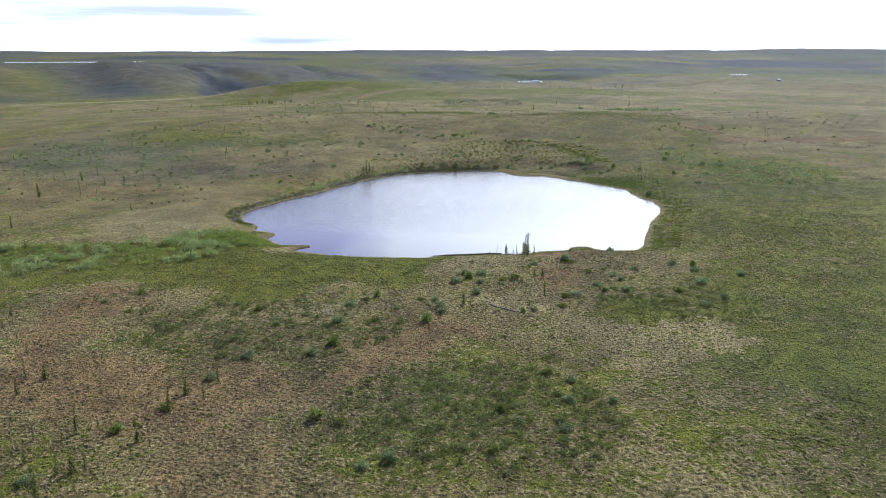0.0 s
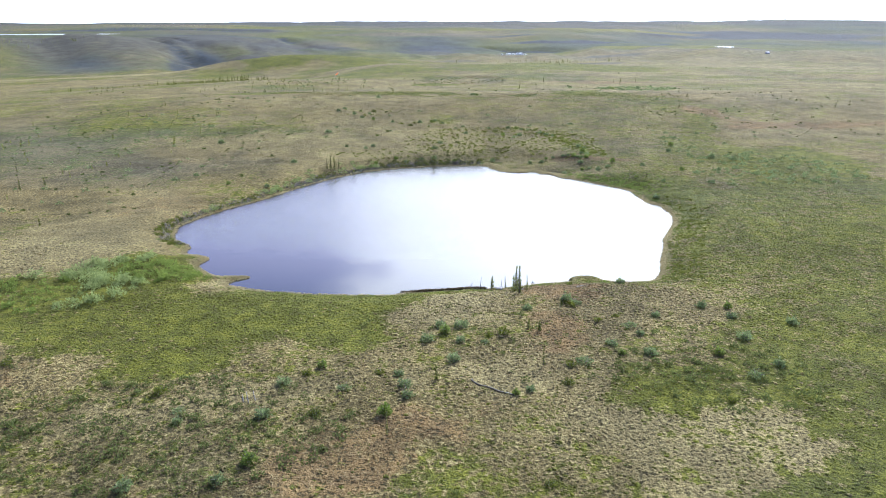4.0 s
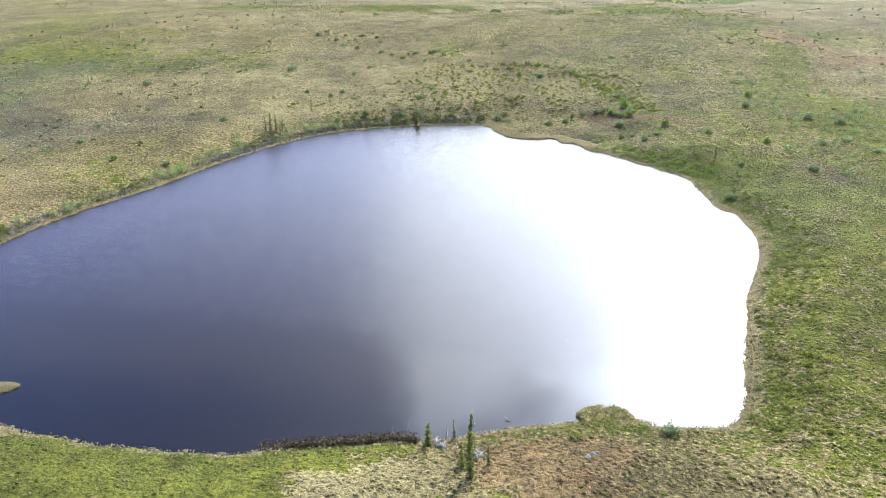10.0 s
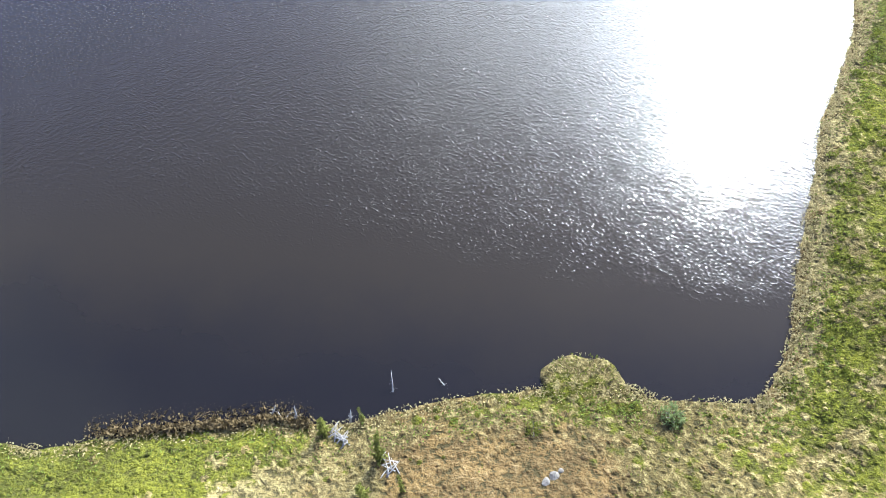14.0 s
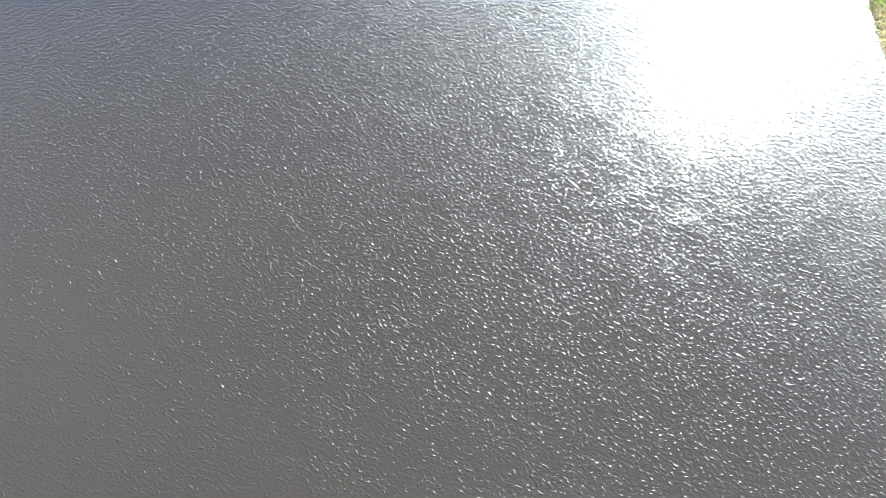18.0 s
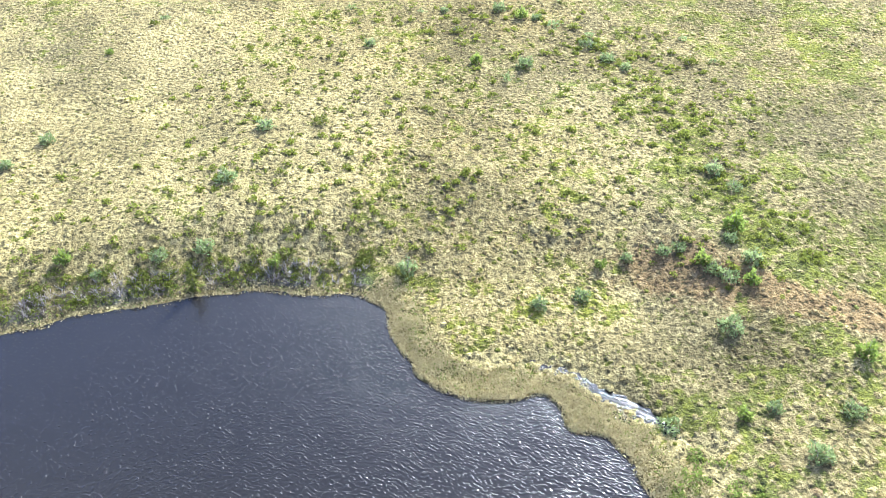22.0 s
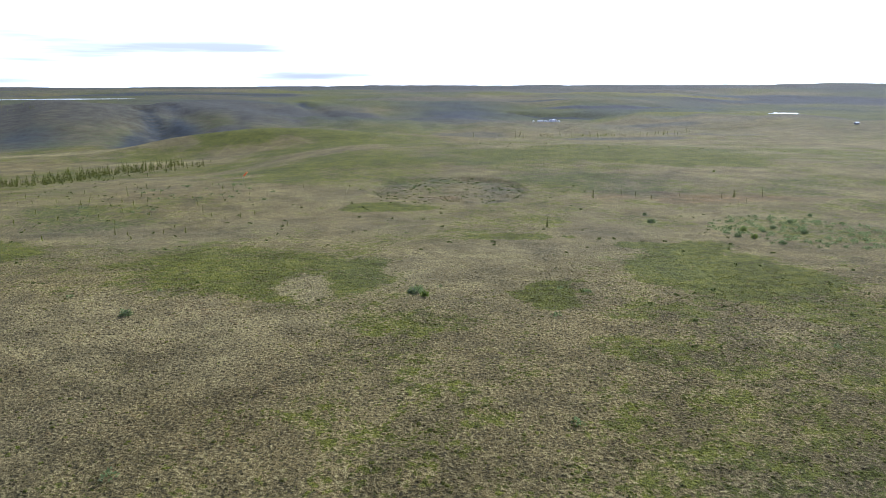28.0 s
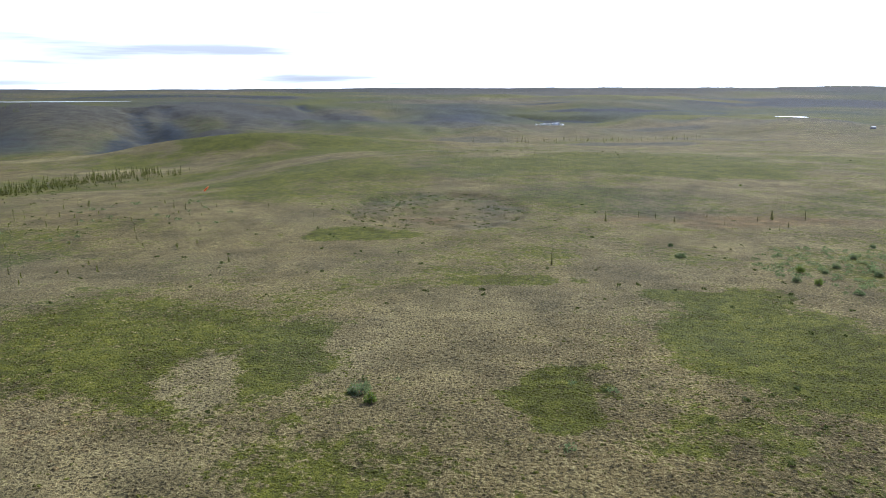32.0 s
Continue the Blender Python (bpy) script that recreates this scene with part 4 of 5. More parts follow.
# thickets that nobody could count: centre, half sizes, turn, number, size
def scatter(cx, cy, rx, ry, turn, n):
    """Spots in a turned ellipse, in loose clusters."""
    t, q = rng.uniform(0, 2 * np.pi, n), np.sqrt(rng.uniform(0, 1, n))
    u, v, c, s = rx * q * np.cos(t), ry * q * np.sin(t), math.cos(radians(turn)), math.sin(radians(turn))
    return np.stack([cx + u * c - v * s, cy + u * s + v * c], -1)


def along_shore(first, last, lo, hi, n):
    """Spots on the land beside a stretch of the shoreline, lo to hi metres from the water."""
    line = LAKE[first * 7 : last * 7]
    i = rng.integers(0, len(line) - 1, n)
    d = line[i + 1] - line[i]
    side = np.stack([-d[:, 1], d[:, 0]], -1) / (np.linalg.norm(d, axis=1)[:, None] + 1e-9)
    p = line[i] + d * rng.uniform(0, 1, (n, 1)) + side * rng.uniform(lo, hi, (n, 1)) ** 1.0
    q = line[i] + d * rng.uniform(0, 1, (n, 1)) - side * rng.uniform(lo, hi, (n, 1))
    sp, sq = shore_distance(p[:, 0], p[:, 1]), shore_distance(q[:, 0], q[:, 1])
    return np.where((sp > sq)[:, None], p, q)[np.maximum(sp, sq) > lo * 0.6]


def thicket(name, label, spots, radius, height, n, size, mat, low=0.6, high=1.3):
    """Many shrubs as one mass of leaf clumps: each shrub its own dome."""
    z = land(spots[:, 0], spots[:, 1])
    co, fa = joined([(lambda q: (q[0] * s + (x, y, h - 0.05), q[1]))(leaves_in_dome(rng, n, radius, height, size)) for (x, y), h, s in zip(spots, z, rng.uniform(low, high, len(spots)))])
    return tagged(new(name, mesh_of(name, co, fa, mat)), label, "shrubs", kind="stuff")


def bare_twigs(name, label, spots, height, n, mat):
    z = land(spots[:, 0], spots[:, 1])
    rods = []
    for (x, y), h in zip(spots, z):
        for k in range(n):
            d = rng.normal(0, 0.45, 2)
            rods.append(rod([(x, y, h - 0.1), (x + d[0] * height, y + d[1] * height, h + height * rng.uniform(0.5, 1.1))], [0.02, 0.006], 3))
    return tagged(new(name, mesh_of(name, *joined(rods), mat)), label, "shrubs", kind="stuff")


spots = np.concatenate([scatter(-36, 114, 10, 6, 10, 190), scatter(-60, 103, 26, 8, 8, 240)])
spots = spots[shore_distance(spots[:, 0], spots[:, 1]) > 1.0]
fresh = fbm(spots[:, 0], spots[:, 1], 9.0, 3, 71) > 0.0
thicket("willow_thicket", "dense grey-green willow thicket beside the lake", spots[~fresh], 0.95, 1.1, 90, 0.2, GREY_WILLOW, 0.45, 1.3)
thicket("fresh_willow_thicket", "fresh yellow-green willows in the thicket beside the lake", spots[fresh], 0.85, 0.8, 80, 0.19, BRIGHT, 0.4, 1.25)
belt = np.concatenate([along_shore(27, 41, 0.9, 3.0, 430), along_shore(27, 35, 1.2, 5.0, 90)])
gaps = fbm(belt[:, 0], belt[:, 1], 6.0, 3, 51)
thicket("bank_willows", "ragged grey-green willows crowding the far bank of the lake", belt[gaps > 0.22], 0.66, 0.62, 80, 0.14, GREY_WILLOW, 0.5, 1.35)
thicket("bank_birches", "dark dwarf birches under the willows of the bank", belt[gaps < 0.05], 0.5, 0.36, 60, 0.13, BIRCH, 0.6, 1.3)
bare_twigs("bare_willow_twigs", "tangle of grey leafless willow twigs on the bank", along_shore(27, 41, 0.7, 2.4, 330), 0.5, 7, TWIG)
bare_twigs("dark_willow_twigs", "dark leafless twigs close over the water", along_shore(27, 41, 0.45, 2.0, 480), 0.3, 7, DARK_TWIG)
thicket("shore_birches", "dark dwarf birches along the east shore", along_shore(0, 9, 0.8, 6.0, 330), 0.36, 0.26, 40, 0.12, BIRCH)
thicket("bank_shrubs", "bright green willows on the shore", np.concatenate([along_shore(10, 15, 0.6, 4.0, 200), scatter(46, 168, 7, 8, 0, 100)]), 0.42, 0.34, 50, 0.12, BRIGHT)
thicket("slope_birches", "dwarf birches dotted over the slope before the lake", np.concatenate([scatter(-19, 75, 15, 9, 0, 420), scatter(3, 56, 13, 10, 0, 480), scatter(29, 83, 10, 7, 0, 190), scatter(-40, 82, 6, 6, 0, 25), scatter(12, 92, 20, 10, 0, 40)]), 0.48, 0.45, 40, 0.13, BIRCH_DARK, 0.4, 1.5)
north = np.concatenate([scatter(40, 207, 4, 14, 22, 190), scatter(22, 214, 26, 18, 0, 520), scatter(30, 226, 14, 5, -10, 70), scatter(2, 200, 22, 6, 8, 120), scatter(-16, 258, 11, 9, 0, 30), scatter(40, 194.5, 7, 2.5, 0, 30), scatter(36, 221, 7, 4, -20, 40), scatter(4, 240, 8, 5, 0, 30)])
thicket("meadow_birches", "low shrubs dotted over the sedge north of the lake", north[shore_distance(north[:, 0], north[:, 1]) > 1.0], 0.34, 0.32, 42, 0.14, BIRCH, 0.55, 1.5)
thicket("far_willows", "far clumps of willow on the plain", np.concatenate([scatter(84, 181, 14, 18, 0, 110), scatter(67, 200, 4, 30, 0, 35), scatter(102, 368, 18, 24, 0, 190), scatter(70, 170, 12, 8, 0, 30), scatter(-60, 420, 30, 40, 0, 40), scatter(-80, 200, 40, 60, 0, 80), scatter(20, 260, 120, 60, 0, 60)]), 0.8, 0.8, 40, 0.24, WILLOW)
ring = scatter(0, 0, 1, 1, 0, 260)
ring = np.array((23, 442)) + unit(ring) * (24, 31) * (0.2 + 0.85 * rng.uniform(0, 1, (260, 1)) ** 0.6)
thicket("pit_shrubs", "dark shrubs round a sunken patch of broken ground", ring, 0.7, 0.35, 22, 0.26, BIRCH_DARK, 0.4, 1.2)


def far_spruces(name, label, spots, low, high, boughs=26):
    """Far spruces as one mass: each a spire of a few boughs."""
    z = land(spots[:, 0], spots[:, 1])
    pieces = []
    for (x, y), h in zip(spots, z):
        tall, s, t = rng.uniform(low, high), rng.uniform(0.02, 1, boughs), rng.uniform(0, 2 * np.pi, boughs)
        go = np.stack([np.cos(t), np.sin(t), rng.uniform(-0.5, 0.1, boughs)], -1)
        reach = 0.2 * tall * (0.2 + 0.8 * (1 - s)) * rng.uniform(0.5, 1.1, boughs)
        c = np.stack([0 * s + x, 0 * s + y, h + tall * s], -1) + go * reach[:, None] * 0.5
        pieces.append(blades(c, unit(go), unit(np.cross(go, rng.normal(0, 1, go.shape))), reach * 1.4 + 0.1, reach * 0.7 + 0.12))
        pieces.append(blades(np.array([[x, y, h + tall * 0.5]]), np.array([[0, 0, 1.0]]), np.array([[1.0, 0, 0]]), np.array([tall]), np.array([0.2])))
    return tagged(new(name, mesh_of(name, *joined(pieces), NEEDLES)), label, "trees", kind="stuff")


dots = np.concatenate([scatter(-70, 220, 70, 75, 0, 520), scatter(20, 330, 130, 130, 0, 420), scatter(100, 260, 60, 70, 0, 260), scatter(-110, 420, 60, 90, 0, 260), scatter(-172, 606, 16, 82, -17, 260), scatter(120, 620, 130, 30, 0, 160)])
dots = dots[(np.abs(fbm(dots[:, 0], dots[:, 1], 30, 3, 61)) > 0.22) & (shore_distance(dots[:, 0], dots[:, 1]) > 4) & ((dots[:, 1] > 275) | (np.abs(dots[:, 0] - 20) > 55))]
thicket("plain_shrubs", "small dark shrubs thinly strewn over the wide plain", dots, 0.42, 0.36, 16, 0.26, BIRCH_DARK, 0.5, 1.5)
far_spruces("spruce_belt", "dark belt of small spruces at the edge of the plateau", np.concatenate([scatter(-176, 606, 9, 78, -17, 190), scatter(-190, 600, 20, 96, -17, 210), scatter(-160, 610, 18, 80, -17, 60), scatter(-222, 540, 22, 44, -17, 80)]), 1.6, 5.2)
far_spruces("scattered_spruces", "thinly scattered small spruces on the tundra", np.concatenate([scatter(-70, 400, 45, 60, 0, 60), scatter(-90, 210, 35, 70, 0, 50)]), 0.7, 1.7, 18)
far_spruces("spruce_rows", "distant dark lines of spruce on the hills", np.concatenate([scatter(-1060, 2690, 480, 60, 14, 900), scatter(-1250, 2420, 300, 25, 14, 160), scatter(-560, 1050, 90, 60, 30, 60), scatter(150, 930, 120, 25, 5, 60)]), 3.0, 6.0, 8)

# ---- ground cover near the flight ----


def tussocks(name, label, spots, radius, height):
    """Low lumpy mounds of sedge that wear the ground's own cover."""
    n, k = len(spots), 6
    z, sd = land(spots[:, 0], spots[:, 1]), shore_distance(spots[:, 0], spots[:, 1])
    a = np.arange(k) * 2 * np.pi / k + rng.uniform(0, 1, (n, 1))
    r = radius * rng.uniform(0.5, 1.25, (n, 1)) ** 1.5 * rng.uniform(0.7, 1.25, (n, k)) * 1.15
    h = height * rng.uniform(0.5, 1.5, n)
    base = np.stack([spots[:, :1] + r * np.cos(a), spots[:, 1:] + r * np.sin(a), np.repeat(z[:, None] - 0.06, k, 1)], -1)
    mid = np.stack([spots[:, :1] + 0.62 * r * np.cos(a), spots[:, 1:] + 0.62 * r * np.sin(a), z[:, None] + h[:, None] * rng.uniform(0.6, 1.0, (n, k))], -1)
    peak = np.concatenate([spots + rng.normal(0, 0.05, (n, 2)), (z + h)[:, None]], 1)[:, None]
    co = np.concatenate([base, mid, peak], 1).reshape(-1, 3)
    j = np.arange(k)
    one = np.concatenate([np.stack([j, (j + 1) % k, (j + 1) % k + k], -1), np.stack([j, (j + 1) % k + k, j + k], -1), np.stack([j + k, (j + 1) % k + k, 0 * j + 2 * k], -1)])
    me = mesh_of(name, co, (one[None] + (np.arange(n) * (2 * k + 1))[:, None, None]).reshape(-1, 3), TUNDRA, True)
    layer = me.attributes.new("plants", "FLOAT_COLOR", "POINT")
    cover = plants(spots[:, 0], spots[:, 1], sd) + rng.normal(0, 1, (n, 4)) * (0.26, 0.12, 0.26, 0.04)
    layer.data.foreach_set("color", np.repeat(np.clip(cover, 0, 1), 2 * k + 1, 0).astype(np.float32).ravel())
    return tagged(new(name, me), label, "grass", kind="stuff")


def field(cx, cy, rx, ry, n, hold=0.6):
    """Spots spread over a turned rectangle, thinning out softly towards its edges."""
    p = np.stack([rng.uniform(cx - rx, cx + rx, n), rng.uniform(cy - ry, cy + ry, n)], -1)
    edge = np.maximum(np.abs(p[:, 0] - cx) / rx, np.abs(p[:, 1] - cy) / ry) + 0.18 * fbm(p[:, 0], p[:, 1], 25, 3, 33)
    p = p[rng.uniform(0, 1, n) < step(1.0, hold, edge)]
    return p[shore_distance(p[:, 0], p[:, 1]) > 0.5]


near = np.concatenate([field(5, 72, 72, 60, 42000), field(52, 150, 36, 60, 14000), field(22, 255, 85, 95, 54000)])
tussocks("sedge_tussocks", "pale dry sedge tussocks over the tundra", near, 0.22, 0.055)


def sprigs(name, label, spots, n, spread, size, mat, lift=0.1, upright=0.5):
    """Leaf clumps close to the ground, n to a spot."""
    p = np.repeat(spots, n, 0) + rng.normal(0, spread, (len(spots) * n, 2))
    z = land(p[:, 0], p[:, 1]) + rng.uniform(0.2, 1, len(p)) * lift
    a = unit(rng.normal(0, 1, (len(p), 3)) * (1, 1, 0.4) + (0, 0, upright))
    return tagged(new(name, mesh_of(name, *blades(np.concatenate([p, z[:, None]], 1), a, unit(np.cross(a, rng.normal(0, 1, a.shape))), size * rng.uniform(0.7, 1.6, len(p)), size * rng.uniform(0.4, 0.8, len(p))), mat)), label, "plants", kind="stuff")


lots = np.concatenate([field(5, 74, 75, 58, 34000), field(52, 150, 34, 55, 14000), field(22, 262, 90, 100, 36000)])
growth = plants(lots[:, 0], lots[:, 1], shore_distance(lots[:, 0], lots[:, 1]))[:, 0] + 0.25 * fbm(lots[:, 0], lots[:, 1], 3.0, 3, 31)
sprigs("birch_mat", "leafy mat of dwarf birch and crowberry", lots[growth > 0.58], 4, 0.24, 0.12, BIRCH, 0.13)
heath = lots[(growth > 0.25) & (growth < 0.58) & (rng.uniform(0, 1, len(lots)) < 0.45)]
sprigs("heath_sprigs", "sparse dark sprigs of heath among the sedge", heath, 3, 0.16, 0.12, BIRCH, 0.12)
blade_rim = np.concatenate([along_shore(0, 59, 0.0, 0.6, 2600), along_shore(0, 9, 0.1, 0.9, 200), along_shore(14, 27, 0.0, 2.2, 3000), along_shore(42, 48, 0.0, 1.2, 700)])
sprigs("shore_sedge", "pale dry sedge fringing the shore", blade_rim, 8, 0.2, 0.14, SEDGE, 0.14, 0.9)
sprigs("shore_greens", "fresh green sprigs along the water's edge", along_shore(0, 59, 0.3, 2.2, 2600), 4, 0.2, 0.13, BRIGHT, 0.14, 0.6)
mat_spots = np.stack([rng.uniform(-1.5, 9.5, 2400), rng.uniform(109.0, 111.3, 2400)], -1)
mat_spots = mat_spots[(shore_distance(mat_spots[:, 0], mat_spots[:, 1]) < 0.15) & (mat_spots[:, 1] < 111.05 + 0.25 * np.sin(mat_spots[:, 0]))]
sprigs("reed_mat", "brown reeds standing in the shallows", mat_spots, 5, 0.12, 0.2, REED, 0.3, 1.0)

# ---- single things ----
for n, (x, y, h, tip) in enumerate([(8.7, 110.3, 1.8, 4), (7.4, 110.4, 1.1, 18), (11.4, 110.2, 1.1, 10), (13.4, 111.6, 1.6, 42), (16.2, 112.1, 0.9, 50), (-13.7, 78.8, 1.3, 3), (-13.2, 79.2, 1.1, 6), (-14.2, 79.0, 0.9, 5)]):
    snag = make_snag(70 + n, h, "bare grey dead spruce leaning over the water" if y > 100 else "bare grey dead spruce in the sedge")
    snag.matrix_basis = pose(x, y, max(ground_at(x, y), -0.3), tip * 0.4, tip, 40 * n)


def driftwood(x, y, n, seed):
    """A heap of weathered sticks."""
    r = np.random.default_rng(seed)
    top = new("driftwood_pile")
    for k in range(n):
        t, ln = r.uniform(0, np.pi), r.uniform(0.35, 1.0)
        d = np.array([math.cos(t), math.sin(t), r.uniform(-0.08, 0.12)]) * ln / 2
        o = np.array([r.normal(0, 0.25), r.normal(0, 0.25), 0.08 + 0.035 * k * 0.4])
        new("stick", mesh_of("stick", *rod([o - d, o + r.normal(0, 0.03, 3), o + d], [0.035, 0.03, 0.012], 5), GREY_WOOD, True)).parent = top
    top.matrix_basis = pose(x, y, ground_at(x, y))
    return tagged(top, "heap of bleached grey branches lying on the shore", "driftwood", "driftwood on the shore")


driftwood(11.1, 109.3, 14, 1)
driftwood(13.8, 107.9, 11, 2)
driftwood(8.2, 110.2, 6, 3)


def grassy_hummock(x, y, rx, ry, h):
    """A domed islet of sedge and moss at the water's edge."""
    r = np.random.default_rng(5)
    n, m = 28, 9
    t, s = np.meshgrid(np.arange(n) * 2 * np.pi / n, np.linspace(0, 1, m))
    w = 1 + 0.08 * np.sin(3 * t) + 0.05 * np.sin(7 * t + 1)
    px, py = rx * w * np.sin(s * np.pi / 2) * np.cos(t), ry * w * np.sin(s * np.pi / 2) * np.sin(t)
    pz = h * np.clip(np.cos(s * np.pi / 2), 0, 1) ** 0.4 - 0.1 + 0.06 * r.normal(0, 1, t.shape) * (s > 0)
    fa = np.array([(i * n + j, (i + 1) * n + j, (i + 1) * n + (j + 1) % n, i * n + (j + 1) % n) for i in range(m - 1) for j in range(n)])
    top = new("grassy_hummock")
    me = mesh_of("mound", np.stack([px, py, pz], -1).reshape(-1, 3), fa, TUNDRA, True)
    layer = me.attributes.new("plants", "FLOAT_COLOR", "POINT")
    layer.data.foreach_set("color", np.tile(np.array([0.4, 0.15, 0.4, 0.0], np.float32), len(me.vertices)))
    new("mound", me).parent = top
    k = 900
    q, a = np.sqrt(r.uniform(0, 1.05, k)), r.uniform(0, 2 * np.pi, k)
    c = np.stack([rx * q * np.cos(a), ry * q * np.sin(a), h * np.sqrt(np.clip(1 - q * q, 0, 1)) ** 0.5 + 0.0], -1)
    up = unit(c * (0.5, 0.5, 0.3) + (0, 0, 0.8) + r.normal(0, 0.3, c.shape))
    for name, mat, part in (("dry_grass", SEDGE, slice(0, 330)), ("green_grass", BIRCH, slice(480, k))):
        grass = new(name, mesh_of(name, *blades(c[part], up[part], unit(np.cross(up[part], r.normal(0, 1, up[part].shape))), r.uniform(0.10, 0.26, len(c[part])), r.uniform(0.04, 0.09, len(c[part]))), mat))
        tagged(grass, kind="stuff").parent = top
    top.matrix_basis = pose(x, y, 0)
    return tagged(top, "domed grassy hummock standing at the edge of the lake", "hummock")


grassy_hummock(23.0, 112.5, 2.1, 1.9, 0.34)


def stone(x, y, size, seed):
    """A weathered grey stone half sunk in the moss."""
    r = np.random.default_rng(seed)
    bm = bmesh.new()
    bmesh.ops.create_icosphere(bm, subdivisions=2, radius=1.0)
    k, ph = r.uniform(1.2, 2.4, 3), r.uniform(0, 6, 3)
    for v in bm.verts:
        c = v.co.copy()
        v.co *= 1 + 0.16 * math.sin(k[0] * 2 * c.x + ph[0]) + 0.14 * math.sin(k[1] * 2 * c.y + ph[1]) + 0.1 * math.sin(k[2] * 3 * c.z + ph[2])
        v.co.z *= 0.62
    me = bpy.data.meshes.new("stone")
    bm.to_mesh(me)
    bm.free()
    me.materials.append(STONE)
    ob = new("stone", me)
    ob.matrix_basis = pose(x, y, ground_at(x, y) + 0.1 * size, 0, 0, 70 * seed) @ Matrix.Scale(size, 4)
    return tagged(ob, "small pale grey stone half sunk in the moss by the lake", "stone", "stones by the lake")


STONE = plain_material("lichened_stone", (0.08, 0.074, 0.064), (0.17, 0.16, 0.14), 4.0, 0.95)
for n, (x, y, size) in enumerate([(21.2, 107.6, 0.24), (20.8, 107.3, 0.2), (21.5, 107.9, 0.13)]):
    stone(x, y, size, n + 1)


def windsock(x, y):
    """A wind cone on a pole: pole, ring, five-panel sock."""
    top = new("windsock")
    new("pole", mesh_of("pole", *rod([(0, 0, -0.3), (0, 0, 2.1)], [0.03, 0.025], 8), GREY_WOOD, True)).parent = top
    new("ring", mesh_of("ring", *rod([(0.02, 0, 2.08), (0.12, 0.02, 2.1)], [0.18, 0.18], 12), TIN, True)).parent = top
    new("sock", mesh_of("sock", *rod([(0.1, 0, 2.1), (0.5, 0.1, 2.45), (1.0, 0.2, 2.95), (1.5, 0.3, 3.5)], [0.2, 0.24, 0.2, 0.12], 10), ORANGE, True)).parent = top
    top.matrix_basis = pose(x, y, ground_at(x, y))
    return tagged(top, "orange windsock blowing from a short pole on the tundra", "windsock")


windsock(-52.4, 469.0)


def ridge_tent(w, d, h, wall):
    """A wall tent: upright walls under a ridged roof, with a door flap."""
    top = new("wall_tent")
    co = [(-w, -d, 0), (w, -d, 0), (w, d, 0), (-w, d, 0), (-w, -d, wall), (w, -d, wall), (w, d, wall), (-w, d, wall), (0, -d, h), (0, d, h)]
    tri = [(0, 1, 5), (0, 5, 4), (1, 2, 6), (1, 6, 5), (2, 3, 7), (2, 7, 6), (3, 0, 4), (3, 4, 7), (4, 5, 8), (6, 7, 9)]
    new("wall", mesh_of("wall", co, tri, CANVAS)).parent = top
    o, u = 0.25, 0.06
    rco = [(-w - o, -d - o, wall - 0.1), (0, -d - o, h + u), (0, d + o, h + u), (-w - o, d + o, wall - 0.1), (w + o, -d - o, wall - 0.1), (w + o, d + o, wall - 0.1)]
    new("roof", mesh_of("roof", rco, [(0, 1, 2, 3), (1, 4, 5, 2)], CANVAS)).parent = top
    new("door_flap", mesh_of("door_flap", [(-0.5, -d - 0.05, 0), (0.5, -d - 0.05, 0), (0.5, -d - 0.05, wall), (-0.5, -d - 0.05, wall)], [(0, 1, 2, 3)], TIN)).parent = top
    return tagged(top, "white canvas wall tent in a far camp", "tent", "tents of the camp")


tent = ridge_tent(2.6, 3.2, 3.6, 2.2)
for n, (x, y, s) in enumerate([(222.8, 1768.7, 1.4), (231.0, 1772.0, 1.5), (212.0, 1764.0, 0.9), (204.0, 1770.0, 0.9), (197.0, 1762.0, 0.8), (240.0, 1764.0, 0.7), (186.0, 1768.0, 0.6)]):
    copy_thing(tent, pose(x, y, ground_at(x, y) - 0.2, 0, 0, 25 * n) @ Matrix.Scale(s, 4))
drop([tent])


def hut(x, y):
    """A small cabin: dark walls under a white roof."""
    top = new("cabin")
    w, d, h = 2.4, 1.6, 2.0
    co = [(sx * w, sy * d, z) for z in (0, h) for sx, sy in ((-1, -1), (1, -1), (1, 1), (-1, 1))]
    new("wall", mesh_of("wall", co, [(0, 1, 5, 4), (1, 2, 6, 5), (2, 3, 7, 6), (3, 0, 4, 7)], TIN)).parent = top
    o = 0.3
    rco = [(-w - o, -d - o, h), (w + o, -d - o, h), (w + o, 0, h + 1.0), (-w - o, 0, h + 1.0), (w + o, d + o, h), (-w - o, d + o, h)]
    new("roof", mesh_of("roof", rco, [(0, 1, 2, 3), (3, 2, 4, 5)], CANVAS)).parent = top
    top.matrix_basis = pose(x, y, ground_at(x, y) - 0.1, 0, 0, 15)
    return tagged(top, "small dark cabin with a white roof far out on the tundra", "cabin")


hut(491.5, 1065.5)


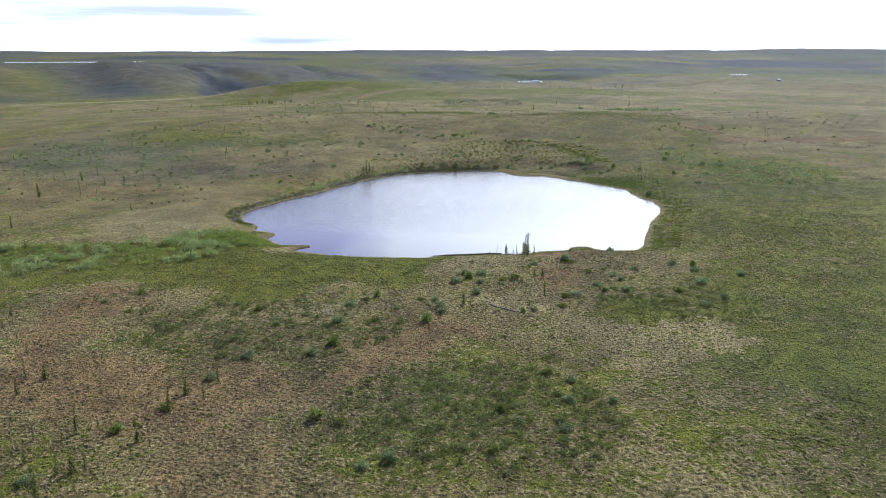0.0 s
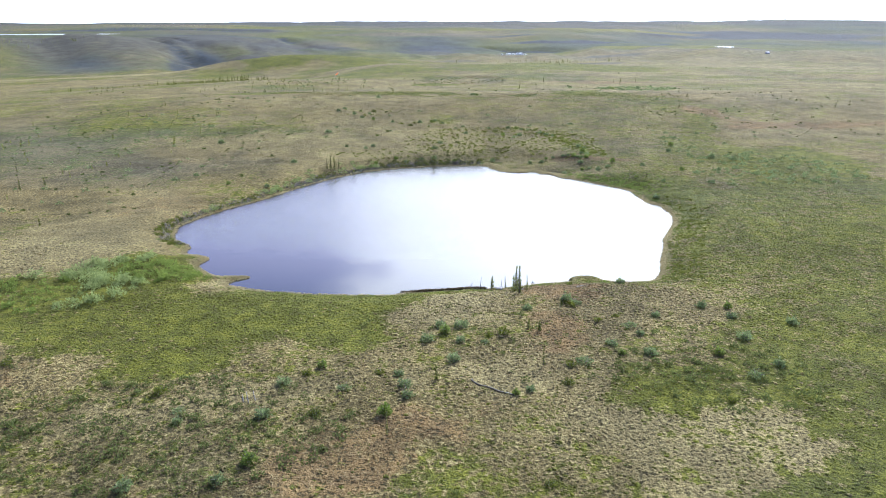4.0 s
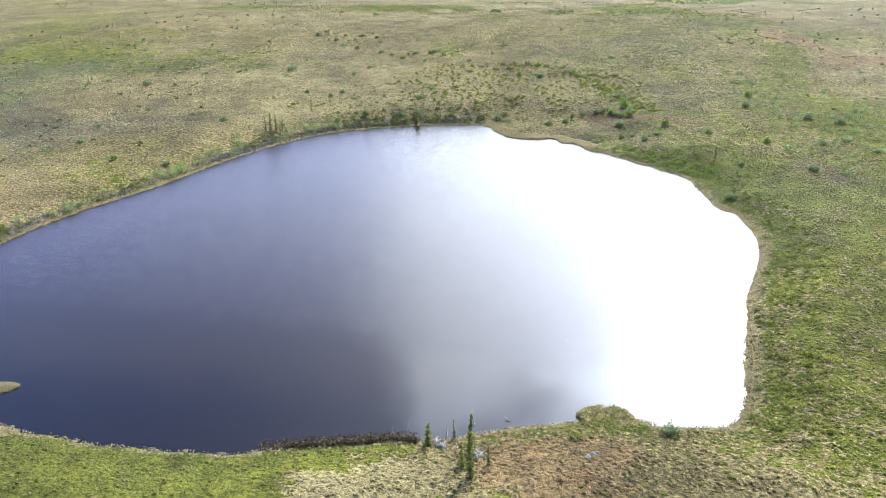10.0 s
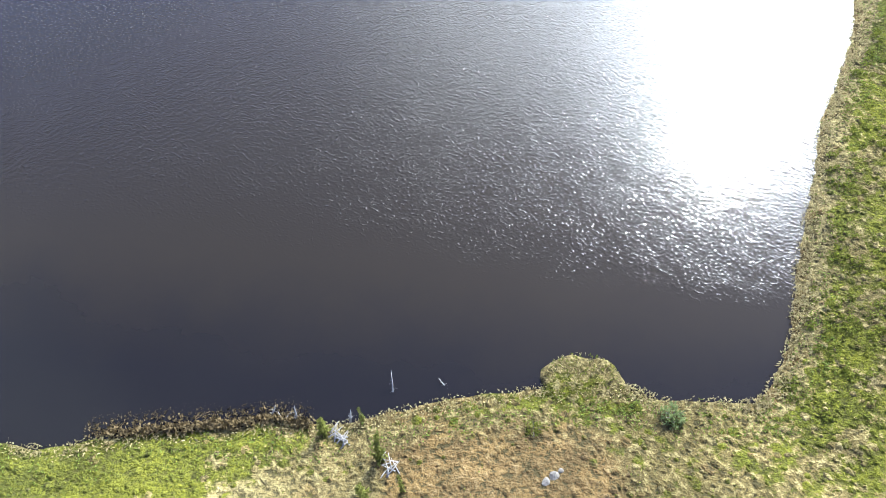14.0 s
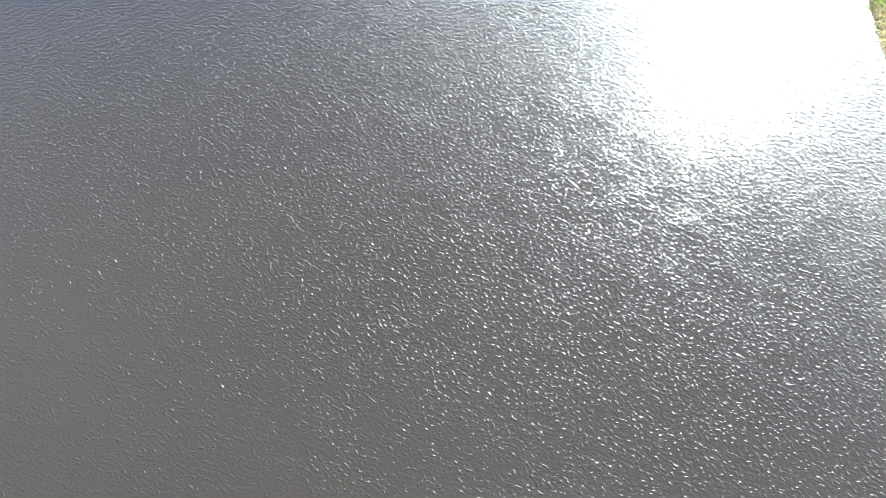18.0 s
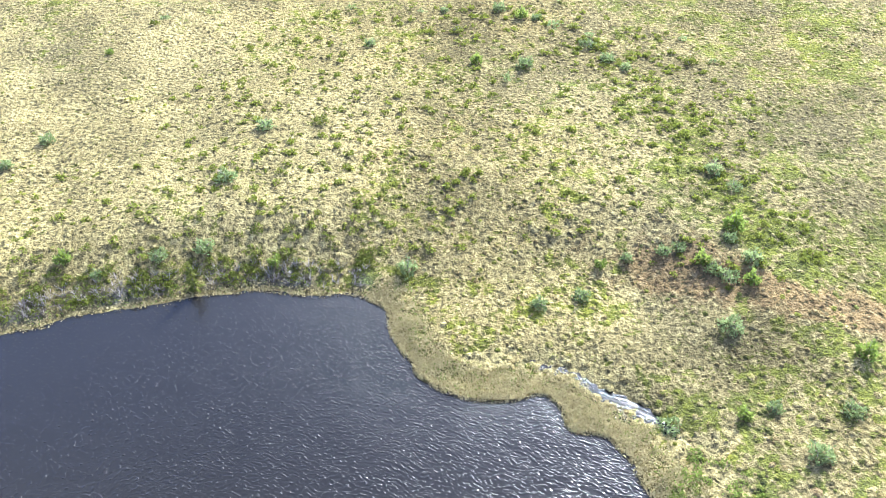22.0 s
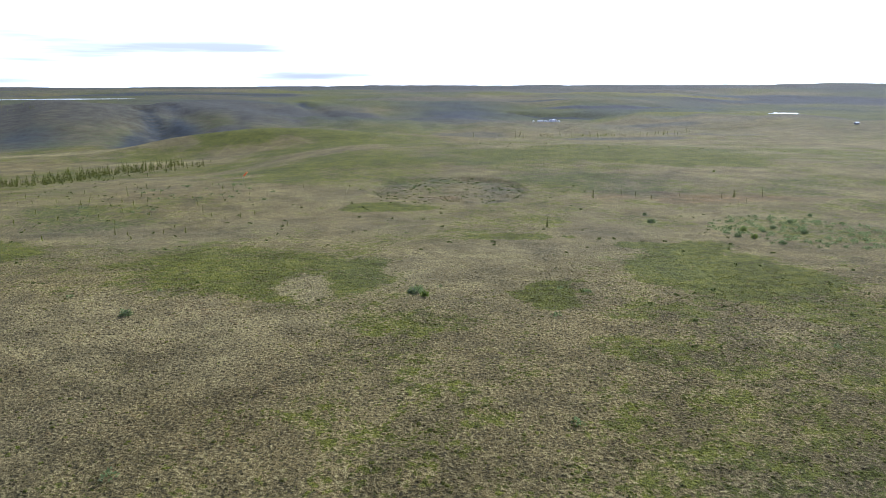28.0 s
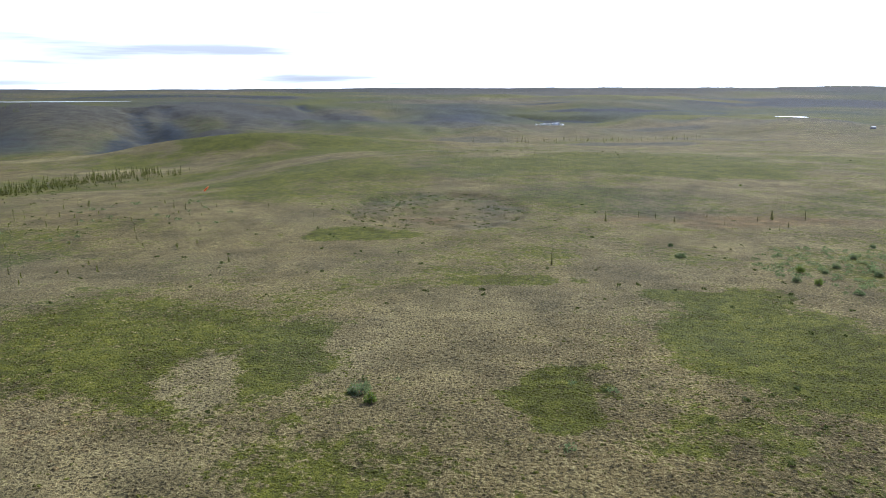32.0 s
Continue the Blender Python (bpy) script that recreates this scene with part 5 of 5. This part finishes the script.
def far_pond(name, label, x, y, rx, ry, turn):
    t = np.arange(40) * 2 * np.pi / 40
    w = 1 + 0.15 * np.sin(2 * t + 1) + 0.1 * np.sin(5 * t)
    u, v, c, s = rx * w * np.cos(t), ry * w * np.sin(t), math.cos(radians(turn)), math.sin(radians(turn))
    px, py = x + u * c - v * s, y + u * s + v * c
    z = np.quantile(land(px, py), 0.6) + 0.1
    co = np.concatenate([[(x, y, z)], np.stack([px, py, 0 * px + z], -1)])
    j = np.arange(40)
    me = mesh_of(name, co, np.stack([0 * j, 1 + j, 1 + (j + 1) % 40], -1), WATER)
    return tagged(new(name, me), label, "water", kind="structure")


far_pond("water_far_pond", "small pale pond far out on the plain", 725, 1787, 28, 45, 0)
far_pond("water_hill_pond", "long pale pond on the far hills", -1150, 2290, 190, 95, 0)


def peat_crack(points, width):
    """A narrow split in the peat with dark lumpy lips and still water in it."""
    r = np.random.default_rng(9)
    p = rounded(points, 8)[: 8 * (len(points) - 1)]
    d = unit(np.gradient(p, axis=0))
    side = np.stack([-d[:, 1], d[:, 0]], -1)
    z = land(p[:, 0], p[:, 1])
    n = len(p)
    top = new("peat_crack")

    def strip(offs, lifts, jitter):
        rows = []
        for o, h in zip(offs, lifts):
            q = p + side * (o + r.normal(0, jitter, (n, 1))) * np.linspace(0.7, 1.0, n)[:, None]
            rows.append(np.stack([q[:, 0], q[:, 1], z + h + r.normal(0, jitter * 0.5, n)], -1))
        co = np.stack(rows, 1).reshape(-1, 3)
        k = len(offs)
        return co, [(i * k + j, (i + 1) * k + j, (i + 1) * k + j + 1, i * k + j + 1) for i in range(n - 1) for j in range(k - 1)]

    new("peat_lip", mesh_of("peat_lip", *strip([-width, -0.5 * width, 0.3 * width, 0.75 * width, 1.2 * width], [-0.05, 0.03, 0.03, 0.09, -0.05], 0.03), PEAT, True)).parent = top
    new("still_water", mesh_of("still_water", *strip([-0.5 * width, 0.25 * width], [0.13, 0.13], 0.01), SILT, True)).parent = top
    return tagged(top, "narrow water-filled crack in the dark peat", "peat crack")


PEAT = plain_material("dark_peat", (0.025, 0.020, 0.015), (0.07, 0.055, 0.035), 5.0, 0.95)
SILT = plain_material("silty_water", (0.05, 0.052, 0.042), (0.10, 0.10, 0.08), 2.0, 0.5, 0.1, 0.2)
peat_crack([(6.0, 82.4), (6.3, 81.6), (7.4, 81.0), (8.3, 80.3), (9.3, 79.8)], 0.10)
